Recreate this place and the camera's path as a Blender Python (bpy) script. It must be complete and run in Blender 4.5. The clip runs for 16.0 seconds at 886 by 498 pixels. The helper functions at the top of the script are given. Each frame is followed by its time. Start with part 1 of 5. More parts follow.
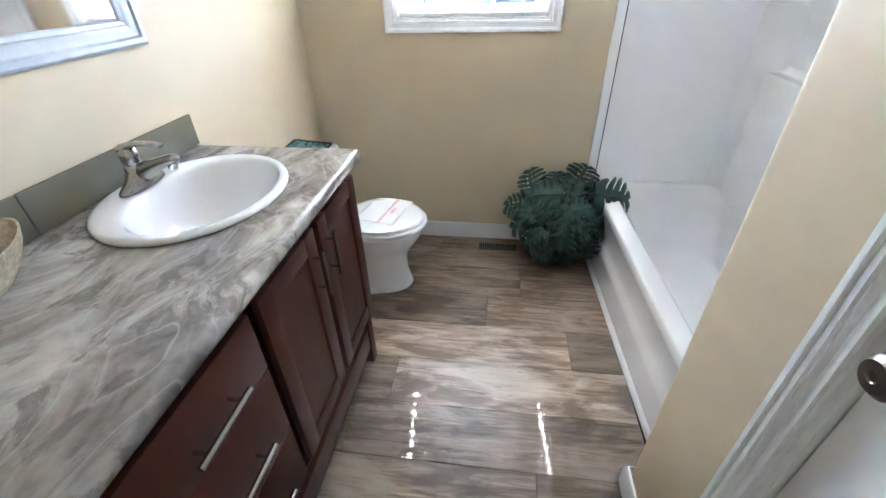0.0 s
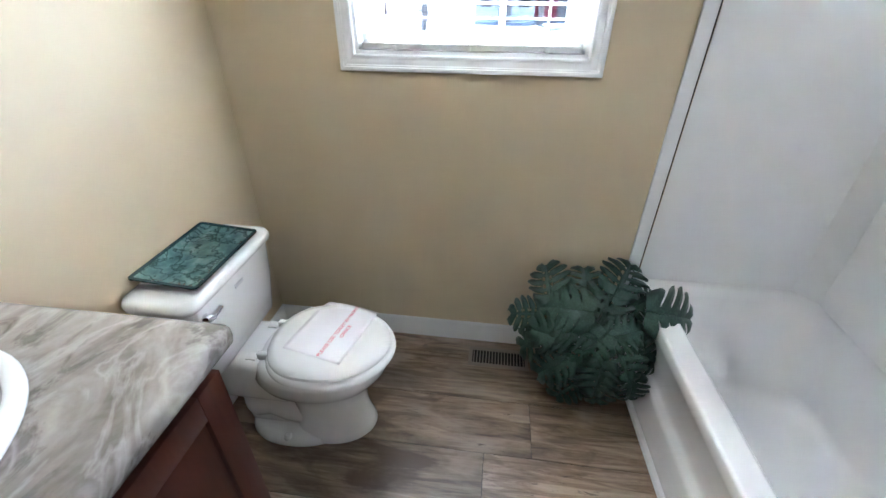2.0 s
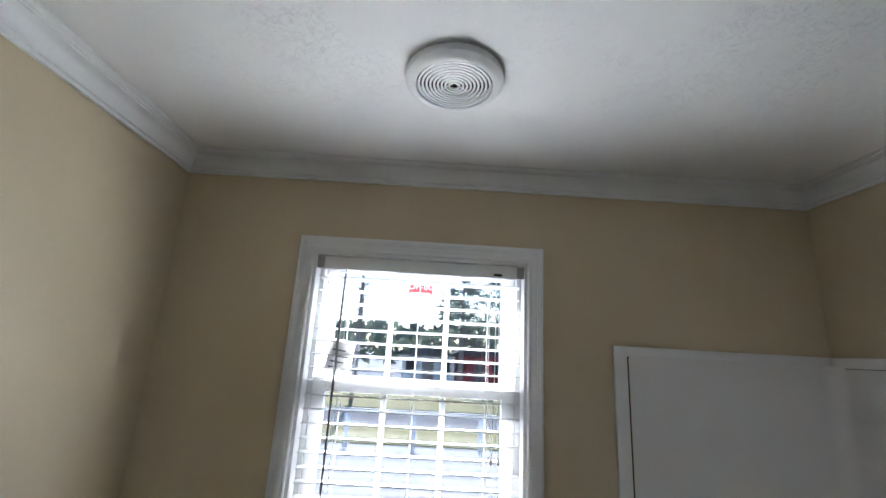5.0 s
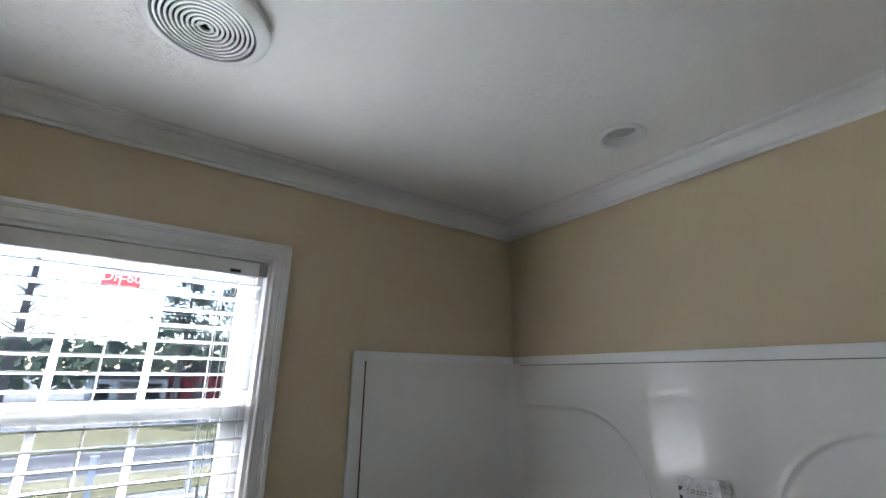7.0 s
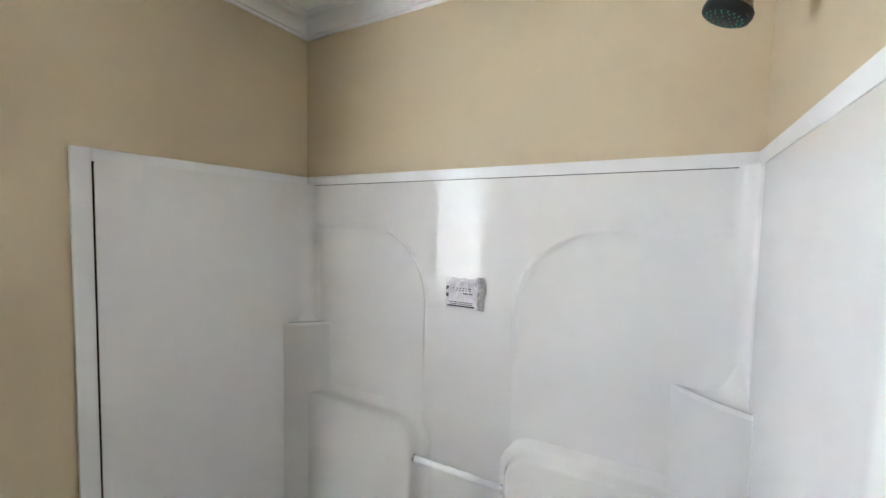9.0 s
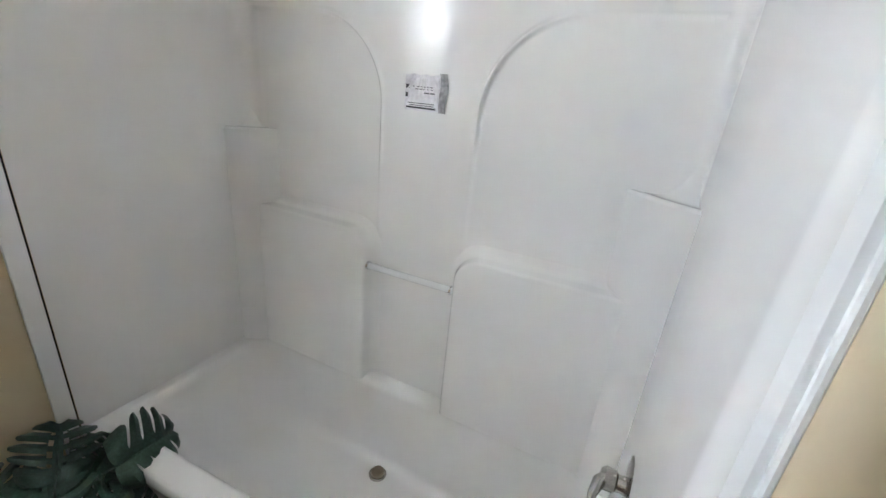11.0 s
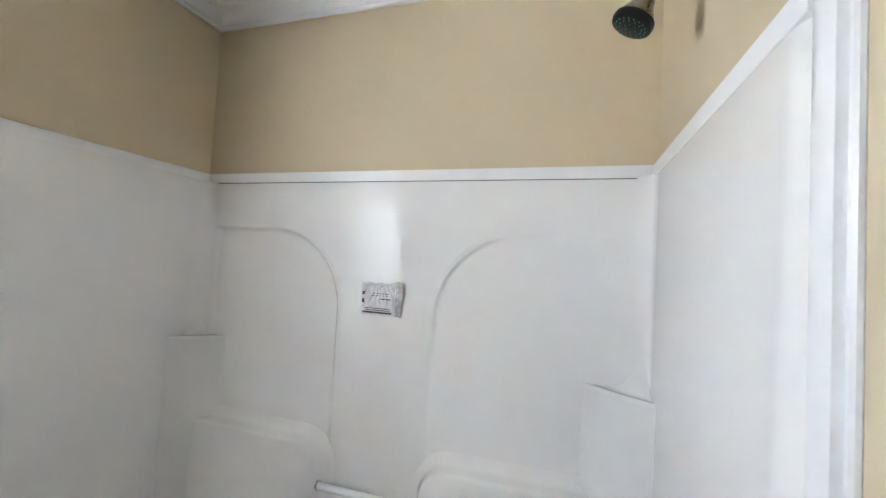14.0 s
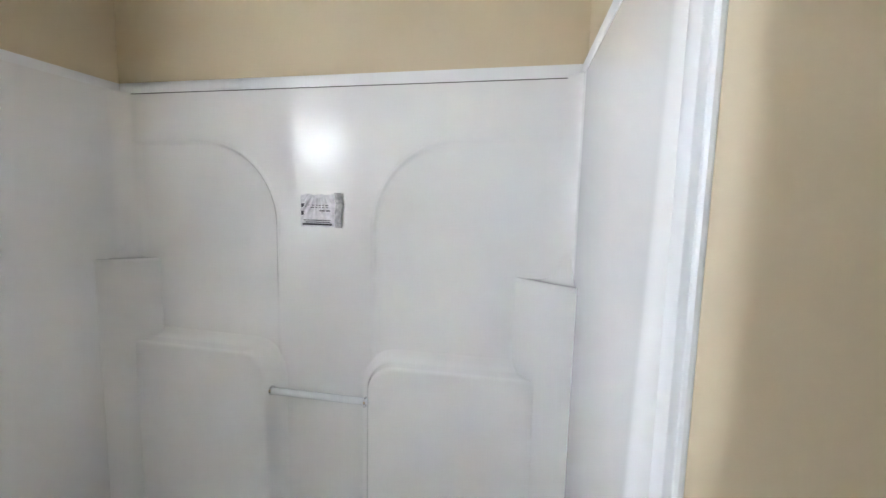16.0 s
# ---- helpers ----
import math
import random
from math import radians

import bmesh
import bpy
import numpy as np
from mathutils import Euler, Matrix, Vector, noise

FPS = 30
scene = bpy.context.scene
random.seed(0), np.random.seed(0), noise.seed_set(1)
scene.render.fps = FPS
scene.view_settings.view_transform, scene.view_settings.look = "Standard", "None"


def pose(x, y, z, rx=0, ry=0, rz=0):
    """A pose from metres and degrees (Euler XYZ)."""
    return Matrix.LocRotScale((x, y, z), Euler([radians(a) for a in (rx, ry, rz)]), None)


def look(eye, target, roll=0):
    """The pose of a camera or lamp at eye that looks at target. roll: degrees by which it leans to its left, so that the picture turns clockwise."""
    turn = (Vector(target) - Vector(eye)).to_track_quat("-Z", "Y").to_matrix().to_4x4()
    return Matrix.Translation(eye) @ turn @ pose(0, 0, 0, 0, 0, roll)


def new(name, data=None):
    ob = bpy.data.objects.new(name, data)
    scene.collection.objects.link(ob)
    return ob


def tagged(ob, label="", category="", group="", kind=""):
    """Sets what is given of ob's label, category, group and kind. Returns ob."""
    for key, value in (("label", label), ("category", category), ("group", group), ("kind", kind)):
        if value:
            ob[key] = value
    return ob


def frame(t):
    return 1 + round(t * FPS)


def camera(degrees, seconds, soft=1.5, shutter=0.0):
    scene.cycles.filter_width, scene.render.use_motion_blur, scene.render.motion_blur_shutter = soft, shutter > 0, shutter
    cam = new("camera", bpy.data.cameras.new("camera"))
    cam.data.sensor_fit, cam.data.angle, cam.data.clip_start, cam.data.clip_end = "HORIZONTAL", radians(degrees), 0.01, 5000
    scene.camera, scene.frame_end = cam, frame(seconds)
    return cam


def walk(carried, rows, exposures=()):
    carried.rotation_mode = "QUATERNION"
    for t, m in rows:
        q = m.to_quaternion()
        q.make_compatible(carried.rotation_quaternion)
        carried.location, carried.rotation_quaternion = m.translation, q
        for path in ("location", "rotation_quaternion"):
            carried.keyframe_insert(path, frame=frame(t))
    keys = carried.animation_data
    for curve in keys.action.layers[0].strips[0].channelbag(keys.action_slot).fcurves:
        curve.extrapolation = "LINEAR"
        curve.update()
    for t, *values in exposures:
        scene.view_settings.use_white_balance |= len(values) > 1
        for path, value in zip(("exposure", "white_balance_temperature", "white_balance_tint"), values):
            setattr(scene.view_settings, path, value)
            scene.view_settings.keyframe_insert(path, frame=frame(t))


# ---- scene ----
cam = camera(93.5, 16.0)
PATH = [
    (0, (1.051, -2.322, 1.469), (0.813, -0.681, 0.35), -1.6),
    (0.5, (1.046, -2.083, 1.467), (0.806, -0.392, 0.427), -0.7),
    (1, (1.047, -1.921, 1.429), (0.858, -0.216, 0.401), 0.5),
    (1.5, (1.017, -1.713, 1.442), (0.866, -0.054, 0.336), 0.3),
    (2, (1.003, -1.492, 1.446), (0.781, 0.186, 0.38), 0.3),
    (2.5, (0.95, -1.406, 1.405), (0.763, 0.428, 0.629), 3.2),
    (2.8, (0.947, -1.354, 1.506), (0.76, 0.542, 0.897), 4.2),
    (3, (0.923, -1.354, 1.565), (0.781, 0.586, 1.1), 4.5),
    (3.2, (0.956, -1.372, 1.588), (0.806, 0.607, 1.338), 5.0),
    (3.5, (0.952, -1.396, 1.654), (0.911, 0.604, 1.695), 4.8),
    (4, (0.947, -1.448, 1.802), (1.001, 0.508, 2.217), 3.9),
    (4.2, (0.952, -1.465, 1.842), (0.963, 0.485, 2.286), 3.2),
    (6.3, (0.905, -1.439, 1.816), (1.262, 0.447, 2.371), 3.2),
    (6.5, (0.933, -1.421, 1.815), (1.502, 0.408, 2.391), 2.8),
    (7, (0.962, -1.388, 1.804), (2.065, 0.175, 2.387), 0.5),
    (7.5, (0.997, -1.378, 1.782), (2.425, -0.083, 2.313), -0.7),
    (8, (1.031, -1.366, 1.769), (2.633, -0.229, 2.143), -0.3),
    (8.5, (1.067, -1.36, 1.734), (2.75, -0.293, 1.896), 0.4),
    (9, (1.123, -1.347, 1.705), (2.851, -0.347, 1.588), 1.1),
    (9.5, (1.158, -1.342, 1.651), (2.895, -0.409, 1.32), 2.1),
    (10, (1.176, -1.34, 1.6), (2.897, -0.505, 1.017), 3.9),
    (10.2, (1.193, -1.354, 1.58), (2.884, -0.53, 0.901), 4.5),
    (12.3, (1.15, -1.365, 1.458), (2.907, -0.687, 0.784), 8.4),
    (12.5, (1.158, -1.375, 1.493), (2.981, -0.683, 1.046), 7.2),
    (13, (1.16, -1.365, 1.57), (3.046, -0.701, 1.537), 4.1),
    (13.5, (1.153, -1.326, 1.601), (3.054, -0.715, 1.72), 2.9),
    (14, (1.144, -1.315, 1.594), (3.043, -0.692, 1.679), 3.2),
    (14.5, (1.157, -1.319, 1.551), (3.045, -0.664, 1.466), 3.9),
    (15, (1.197, -1.348, 1.544), (3.057, -0.657, 1.295), 3.1),
    (15.5, (1.151, -1.339, 1.539), (3.025, -0.695, 1.267), 1.6),
    (16, (1.133, -1.367, 1.515), (3.08, -0.968, 1.297), 1.3),
]
EXPOSURE = [(0, 6.67, 5380, 10), (0.5, 6.42, 5350, 10), (1.5, 6.42, 5450, 10), (2.5, 6.22, 5400, 9), (3.0, 5.72, 5320, 10), (3.5, 5.11, 5450, 11), (4.2, 4.36, 5700, 11), (6.5, 4.46, 5690, 10), (7, 4.36, 5720, 10), (8, 5.15, 5850, 11), (9, 5.75, 5950, 10), (9.5, 5.75, 5950, 10), (10, 5.7, 5950, 10), (12.5, 5.7, 5900, 10), (16, 5.7, 5900, 11)]
walk(cam, [(t, look(eye, target, roll)) for t, eye, target, roll in PATH], EXPOSURE)

# ---- world, sun, light ----
world = bpy.data.worlds.new("world")
scene.world = world
world.use_nodes = True
wn = world.node_tree
sky = wn.nodes.new("ShaderNodeTexSky")
sky.sky_type, sky.sun_disc = "NISHITA", False
sky.sun_elevation, sky.sun_rotation = radians(45.6), radians(-6)
wn.nodes["Background"].inputs["Strength"].default_value = 0.15
wn.links.new(sky.outputs[0], wn.nodes["Background"].inputs["Color"])
sun = new("sun", bpy.data.lights.new("sun", "SUN"))
sun.data.energy, sun.data.angle, sun.data.color = 4.0, radians(0.5), (1.0, 0.97, 0.93)
sun.matrix_world = look((0, 0, 20), (0.1 * 10, -10, 20 - 10.25))
# sky light in the window's opening
opening = new("window_daylight", bpy.data.lights.new("window_daylight", "AREA"))
opening.data.shape, opening.data.size, opening.data.size_y = "RECTANGLE", 0.80, 0.90
opening.data.energy, opening.data.color = 0.68, (0.97, 0.985, 1.0)
opening.matrix_world = look((0.885, 0.27, 1.68), (1.11, -1.0, 2.05))


# ---- materials ----
def rgba(c):
    return (c[0], c[1], c[2], 1.0)


class Mat:
    """A small builder round one node material."""

    def __init__(self, name, color=(0.8, 0.8, 0.8), rough=0.5, metal=0.0, spec=0.5):
        self.m = bpy.data.materials.new(name)
        self.m.use_nodes = True
        self.t = self.m.node_tree
        self.b = self.t.nodes["Principled BSDF"]
        self.b.inputs["Base Color"].default_value = rgba(color)
        self.b.inputs["Roughness"].default_value = rough
        self.b.inputs["Metallic"].default_value = metal
        self.b.inputs["Specular IOR Level"].default_value = spec
        self.co = None

    def node(self, kind, **inputs):
        n = self.t.nodes.new(kind)
        for k, v in inputs.items():
            n.inputs[k.replace("_", " ")].default_value = v
        return n

    def link(self, a, b):
        self.t.links.new(a, b)

    def coords(self, scale=(1, 1, 1), randomly=False):
        tc = self.t.nodes.new("ShaderNodeTexCoord")
        mp = self.t.nodes.new("ShaderNodeMapping")
        mp.inputs["Scale"].default_value = scale
        self.link(tc.outputs["Object"], mp.inputs["Vector"])
        if randomly:
            oi = self.t.nodes.new("ShaderNodeObjectInfo")
            mul = self.t.nodes.new("ShaderNodeVectorMath")
            mul.operation = "SCALE"
            mul.inputs[0].default_value = (17.0, 31.0, 11.0)
            self.link(oi.outputs["Random"], mul.inputs["Scale"])
            self.link(mul.outputs[0], mp.inputs["Location"])
        return mp.outputs[0]

    def noise(self, vec, scale, detail=4.0, rough=0.55, distort=0.0):
        n = self.node("ShaderNodeTexNoise", Scale=scale, Detail=detail, Roughness=rough, Distortion=distort)
        self.link(vec, n.inputs["Vector"])
        return n.outputs["Fac"]

    def ramp(self, fac, stops):
        r = self.t.nodes.new("ShaderNodeValToRGB")
        e = r.color_ramp.elements
        while len(e) < len(stops):
            e.new(0.5)
        for el, (p, c) in zip(e, stops):
            el.position, el.color = p, rgba(c) if len(c) == 3 else c
        self.link(fac, r.inputs[0])
        return r.outputs[0]

    def mix(self, fac, a, b, blend="MIX"):
        n = self.t.nodes.new("ShaderNodeMix")
        n.data_type, n.blend_type = "RGBA", blend
        for sock, v in ((n.inputs[0], fac), (n.inputs[6], a), (n.inputs[7], b)):
            if isinstance(v, (int, float)):
                sock.default_value = v
            elif isinstance(v, tuple):
                sock.default_value = rgba(v)
            else:
                self.link(v, sock)
        return n.outputs[2]

    def color(self, sock):
        self.link(sock, self.b.inputs["Base Color"])
        return self

    def rough(self, fac, lo, hi):
        n = self.node("ShaderNodeMapRange", To_Min=lo, To_Max=hi)
        self.link(fac, n.inputs["Value"])
        self.link(n.outputs[0], self.b.inputs["Roughness"])
        return self

    def bump(self, fac, strength, distance=0.01):
        n = self.node("ShaderNodeBump", Strength=strength, Distance=distance)
        self.link(fac, n.inputs["Height"])
        if self.b.inputs["Normal"].links:
            self.link(self.b.inputs["Normal"].links[0].from_socket, n.inputs["Normal"])
        self.link(n.outputs[0], self.b.inputs["Normal"])
        return self


def plain(name, color, rough, metal=0.0, vary=0.06, scale=9.0, bump=0.0, spec=0.5):
    """A plain surface with faint uneven tone and gloss."""
    m = Mat(name, color, rough, metal, spec)
    v = m.coords()
    n = m.noise(v, scale)
    lo = tuple(c * (1 - vary) for c in color)
    hi = tuple(min(1.0, c * (1 + vary)) for c in color)
    m.color(m.ramp(n, [(0.3, lo), (0.7, hi)]))
    m.rough(m.noise(v, scale * 6), max(0.02, rough - 0.06), min(1.0, rough + 0.06))
    if bump:
        m.bump(m.noise(v, scale * 25, 6), bump, 0.002)
    return m.m


def wall_paint():
    m = Mat("beige_wall_paint", (0.55, 0.46, 0.31), 0.55, spec=0.35)
    v = m.coords()
    m.color(m.ramp(m.noise(v, 1.7, 3), [(0.3, (0.640, 0.535, 0.365)), (0.7, (0.668, 0.562, 0.390))]))
    m.rough(m.noise(v, 30), 0.48, 0.62)
    m.bump(m.noise(v, 260, 3), 0.06, 0.001)
    m.bump(m.noise(v, 3.0, 2), 0.05, 0.004)
    return m.m


def ceiling_texture():
    m = Mat("knockdown_ceiling", (0.88, 0.87, 0.855), 0.85, spec=0.2)
    v = m.coords()
    n = m.noise(v, 58, 2, 0.45, 2.0)
    patches = m.ramp(m.noise(v, 5.0, 3), [(0.455, (0, 0, 0)), (0.59, (1, 1, 1))])
    ridges = m.ramp(n, [(0.575, (0, 0, 0)), (0.60, (1, 1, 1)), (0.65, (0.15, 0.15, 0.15))])
    m.bump(m.mix(1.0, ridges, patches, "MULTIPLY"), 0.6, 0.0038)
    m.bump(m.noise(v, 9, 3), 0.06, 0.01)
    return m.m


def plank_wood():
    m = Mat("weathered_plank_laminate", (0.25, 0.2, 0.16), 0.4)
    grain = m.noise(m.coords((1.3, 13.0, 1.0), True), 2.4, 9, 0.66, 1.0)
    fine = m.noise(m.coords((4.0, 95.0, 1.0), True), 1.0, 4, 0.6)
    cloud = m.noise(m.coords((1.6, 4.0, 1.0), True), 1.6, 5, 0.55, 0.6)
    base = m.ramp(grain, [(0.33, (0.070, 0.045, 0.029)), (0.44, (0.165, 0.117, 0.080)), (0.55, (0.262, 0.200, 0.147)), (0.68, (0.400, 0.328, 0.255))])
    base = m.mix(0.17, base, m.ramp(fine, [(0.3, (0.08, 0.06, 0.046)), (0.7, (0.40, 0.35, 0.30))]))
    base = m.mix(m.ramp(cloud, [(0.37, (0.9, 0.9, 0.9)), (0.46, (0, 0, 0))]), base, (0.105, 0.074, 0.052))
    base = m.mix(m.ramp(cloud, [(0.53, (0, 0, 0)), (0.66, (0.75, 0.75, 0.75))]), base, (0.36, 0.305, 0.245))
    knots = m.node("ShaderNodeTexVoronoi", Scale=1.0)
    m.link(m.coords((1.1, 3.0, 1.0), True), knots.inputs["Vector"])
    base = m.mix(m.ramp(knots.outputs["Distance"], [(0.02, (0.85, 0.85, 0.85)), (0.07, (0.35, 0.35, 0.35)), (0.12, (0.5, 0.5, 0.5)), (0.24, (0, 0, 0))]), base, (0.055, 0.036, 0.026))
    scars = m.ramp(m.noise(m.coords((5.0, 30.0, 1.0), True), 2.0, 6, 0.7, 0.8), [(0.60, (0, 0, 0)), (0.66, (0.7, 0.7, 0.7))])
    area = m.ramp(m.noise(m.coords((1.3, 2.5, 1.0), True), 1.2, 2), [(0.5, (0, 0, 0)), (0.58, (1, 1, 1))])
    base = m.mix(m.mix(1.0, scars, area, "MULTIPLY"), base, (0.05, 0.034, 0.025))
    oi = m.t.nodes.new("ShaderNodeObjectInfo")
    m.color(m.mix(1.0, base, oi.outputs["Color"], "MULTIPLY"))
    m.rough(fine, 0.27, 0.46)
    m.bump(fine, 0.12, 0.001)
    m.bump(grain, 0.1, 0.002)
    return m.m


def marble_laminate():
    m = Mat("grey_marbled_laminate", (0.4, 0.38, 0.36), 0.24)
    v = m.coords((1.0, 0.62, 1.0))
    a = m.noise(v, 4.6, 5, 0.55, 1.3)
    d = m.noise(m.coords((1.15, 0.75, 1.0)), 9.5, 7, 0.62, 1.0)
    b = m.noise(m.coords((0.9, 0.6, 1.0)), 5.5, 5, 0.52, 2.0)
    c = m.noise(m.coords(), 38.0, 5, 0.55, 0.6)
    base = m.ramp(a, [(0.36, (0.170, 0.146, 0.123)), (0.45, (0.285, 0.255, 0.221)), (0.54, (0.395, 0.362, 0.318)), (0.63, (0.590, 0.552, 0.498))])
    base = m.mix(m.ramp(d, [(0.53, (0, 0, 0)), (0.60, (0.72, 0.72, 0.72)), (0.70, (0.55, 0.55, 0.55))]), base, (0.118, 0.100, 0.088))
    base = m.mix(m.ramp(b, [(0.46, (0, 0, 0)), (0.5, (0.32, 0.32, 0.32)), (0.54, (0, 0, 0))]), base, (0.62, 0.59, 0.54))
    base = m.mix(m.ramp(b, [(0.60, (0, 0, 0)), (0.72, (0.55, 0.55, 0.55))]), base, (0.205, 0.168, 0.138))
    base = m.mix(0.10, base, m.ramp(c, [(0.35, (0.169, 0.158, 0.147)), (0.65, (0.655, 0.633, 0.599))]))
    m.color(base)
    m.rough(c, 0.19, 0.3)
    return m.m


def cherry_wood():
    m = Mat("dark_cherry_wood", (0.06, 0.02, 0.014), 0.33, spec=0.36)
    v = m.coords((6.0, 6.0, 0.9))
    g = m.noise(v, 5.0, 8, 0.6, 0.5)
    m.color(m.ramp(g, [(0.3, (0.050, 0.0140, 0.0090)), (0.55, (0.068, 0.0195, 0.0125)), (0.75, (0.090, 0.027, 0.017))]))
    m.rough(m.noise(v, 16.0), 0.3, 0.42)
    m.bump(g, 0.04, 0.001)
    return m.m


def leaf_green():
    m = Mat("monstera_leaf", (0.03, 0.09, 0.05), 0.42)
    v = m.coords()
    oi = m.t.nodes.new("ShaderNodeObjectInfo")
    n = m.noise(v, 26.0, 5)
    tone = m.ramp(n, [(0.3, (0.014, 0.044, 0.028)), (0.55, (0.030, 0.078, 0.050)), (0.75, (0.064, 0.130, 0.088))])
    m.color(m.mix(oi.outputs["Random"], tone, m.mix(1.0, tone, (0.45, 0.55, 0.6), "MULTIPLY")))
    m.rough(m.noise(v, 60.0), 0.36, 0.52)
    m.bump(m.noise(v, 90.0), 0.1, 0.002)
    return m.m


def brushed(name, color, rough):
    m = Mat(name, color, rough, 1.0)
    v = m.coords((1, 1, 14))
    n = m.noise(v, 60.0, 4)
    m.rough(n, rough - 0.07, rough + 0.07)
    m.color(m.ramp(n, [(0.3, tuple(c * 0.88 for c in color)), (0.7, color)]))
    return m.m


def teal_glaze():
    m = Mat("teal_mosaic_glaze", (0.1, 0.3, 0.28), 0.18)
    v = m.coords()
    cells = m.node("ShaderNodeTexVoronoi", Scale=17.0)
    cells.feature = "DISTANCE_TO_EDGE"
    wob = m.node("ShaderNodeTexNoise", Scale=14.0, Detail=5.0)
    m.link(v, wob.inputs["Vector"])
    m.link(m.mix(0.22, v, wob.outputs["Color"]), cells.inputs["Vector"])
    base = m.ramp(m.noise(v, 22.0, 4), [(0.3, (0.035, 0.085, 0.085)), (0.55, (0.085, 0.17, 0.165)), (0.8, (0.20, 0.31, 0.30))])
    m.color(m.mix(m.ramp(cells.outputs["Distance"], [(0.0, (0.9, 0.9, 0.9)), (0.10, (0, 0, 0))]), base, (0.012, 0.035, 0.035)))
    m.bump(m.noise(v, 70.0), 0.1, 0.001)
    return m.m


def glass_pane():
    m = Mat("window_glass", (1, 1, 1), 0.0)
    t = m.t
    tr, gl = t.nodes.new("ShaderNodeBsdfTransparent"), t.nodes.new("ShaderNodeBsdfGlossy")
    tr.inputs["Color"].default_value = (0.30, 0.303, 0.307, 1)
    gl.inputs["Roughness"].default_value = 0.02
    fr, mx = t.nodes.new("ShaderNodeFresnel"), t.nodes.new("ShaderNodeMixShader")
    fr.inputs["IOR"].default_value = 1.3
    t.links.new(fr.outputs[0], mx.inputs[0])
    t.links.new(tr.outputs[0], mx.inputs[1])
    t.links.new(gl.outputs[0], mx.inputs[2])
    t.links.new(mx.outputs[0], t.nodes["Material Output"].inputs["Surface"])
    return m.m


def ground_mat(name, stops, scale, rough=0.9):
    m = Mat(name, stops[0][1], rough)
    v = m.coords()
    a = m.noise(v, scale, 8, 0.65)
    b = m.noise(v, scale * 0.08, 4)
    m.color(m.mix(0.35, m.ramp(a, stops), m.ramp(b, stops)))
    m.bump(a, 0.4, 0.02)
    return m.m


PAINT = wall_paint()
CEIL = ceiling_texture()
PLANK = plank_wood()
MARBLE = marble_laminate()
CHERRY = cherry_wood()
LEAF = leaf_green()
TEAL = teal_glaze()
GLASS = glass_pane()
TRIM = plain("white_trim_paint", (0.86, 0.865, 0.87), 0.35, vary=0.012)


def gelcoat():
    m = Mat("white_gelcoat", (0.80, 0.795, 0.79), 0.05, spec=0.55)
    m.b.inputs["Coat Weight"].default_value = 0.5
    m.b.inputs["Coat Roughness"].default_value = 0.02
    v = m.coords()
    m.color(m.ramp(m.noise(v, 3.0), [(0.3, (0.872, 0.864, 0.852)), (0.7, (0.89, 0.884, 0.874))]))
    m.rough(m.noise(v, 14.0), 0.035, 0.065)
    m.bump(m.noise(v, 2.2, 1), 0.006, 0.01)
    return m.m


FIBRE = gelcoat()
PORCELAIN = plain("white_porcelain", (0.82, 0.82, 0.81), 0.08, vary=0.015)
VINYL = plain("white_vinyl", (0.80, 0.80, 0.80), 0.32, vary=0.03)
SLATMAT = plain("white_blind_slat", (0.82, 0.82, 0.81), 0.4, vary=0.02)
NICKEL = brushed("brushed_nickel", (0.46, 0.44, 0.41), 0.25)
BRONZE = brushed("dark_nickel", (0.27, 0.225, 0.18), 0.3)
CHROME = plain("polished_chrome", (0.8, 0.8, 0.82), 0.08, 1.0, vary=0.02)
RUBBER = plain("black_rubber", (0.012, 0.013, 0.013), 0.5)
GREENTIP = plain("green_nozzle", (0.05, 0.34, 0.22), 0.4)
SHOWERMETAL = brushed("dark_bronze_nickel", (0.27, 0.232, 0.19), 0.26)
DARK = plain("dark_gap", (0.01, 0.009, 0.009), 0.8)
FRAMESHADE_TOEKICK = plain("frame_shade_and_toekick_brown", (0.02, 0.012, 0.01), 0.7)
SPLASH = plain("taupe_glazed_tile", (0.185, 0.168, 0.118), 0.24, vary=0.05)
GROUT = plain("pale_grout", (0.5, 0.47, 0.42), 0.8)
PAPER = plain("white_paper", (0.82, 0.80, 0.82), 0.7, vary=0.015)
PINK = plain("red_print", (0.72, 0.16, 0.22), 0.6)
REDINK = plain("sticker_red", (0.65, 0.05, 0.06), 0.5)
GREYINK = plain("grey_print", (0.07, 0.07, 0.08), 0.6)
FILM = plain("clear_plastic_film", (0.80, 0.79, 0.82), 0.14, vary=0.12, scale=60.0)
CLEAR = plain("clear_acrylic", (0.86, 0.87, 0.88), 0.04, vary=0.04)
REGISTER = plain("tan_vent_metal", (0.28, 0.235, 0.19), 0.4, 0.3)
WICKER = plain("pale_wicker", (0.46, 0.38, 0.26), 0.7, vary=0.3, scale=90.0, bump=0.3)
MIRRORMAT = plain("mirror_silver", (0.9, 0.9, 0.9), 0.02, 1.0, vary=0.0)
MFRAME = plain("silver_blue_frame", (0.50, 0.53, 0.58), 0.32, 0.25, vary=0.08, scale=30.0)
STEM = plain("leaf_stem", (0.03, 0.06, 0.035), 0.5)


# ---- mesh helpers ----
ORIGIN = {}


def finish(name, bm, mat, sharp=35):
    bmesh.ops.recalc_face_normals(bm, faces=bm.faces)
    me = bpy.data.meshes.new(name)
    bm.to_mesh(me)
    bm.free()
    me.materials.append(mat)
    me.shade_smooth()
    me.set_sharp_from_angle(angle=radians(sharp))
    return me


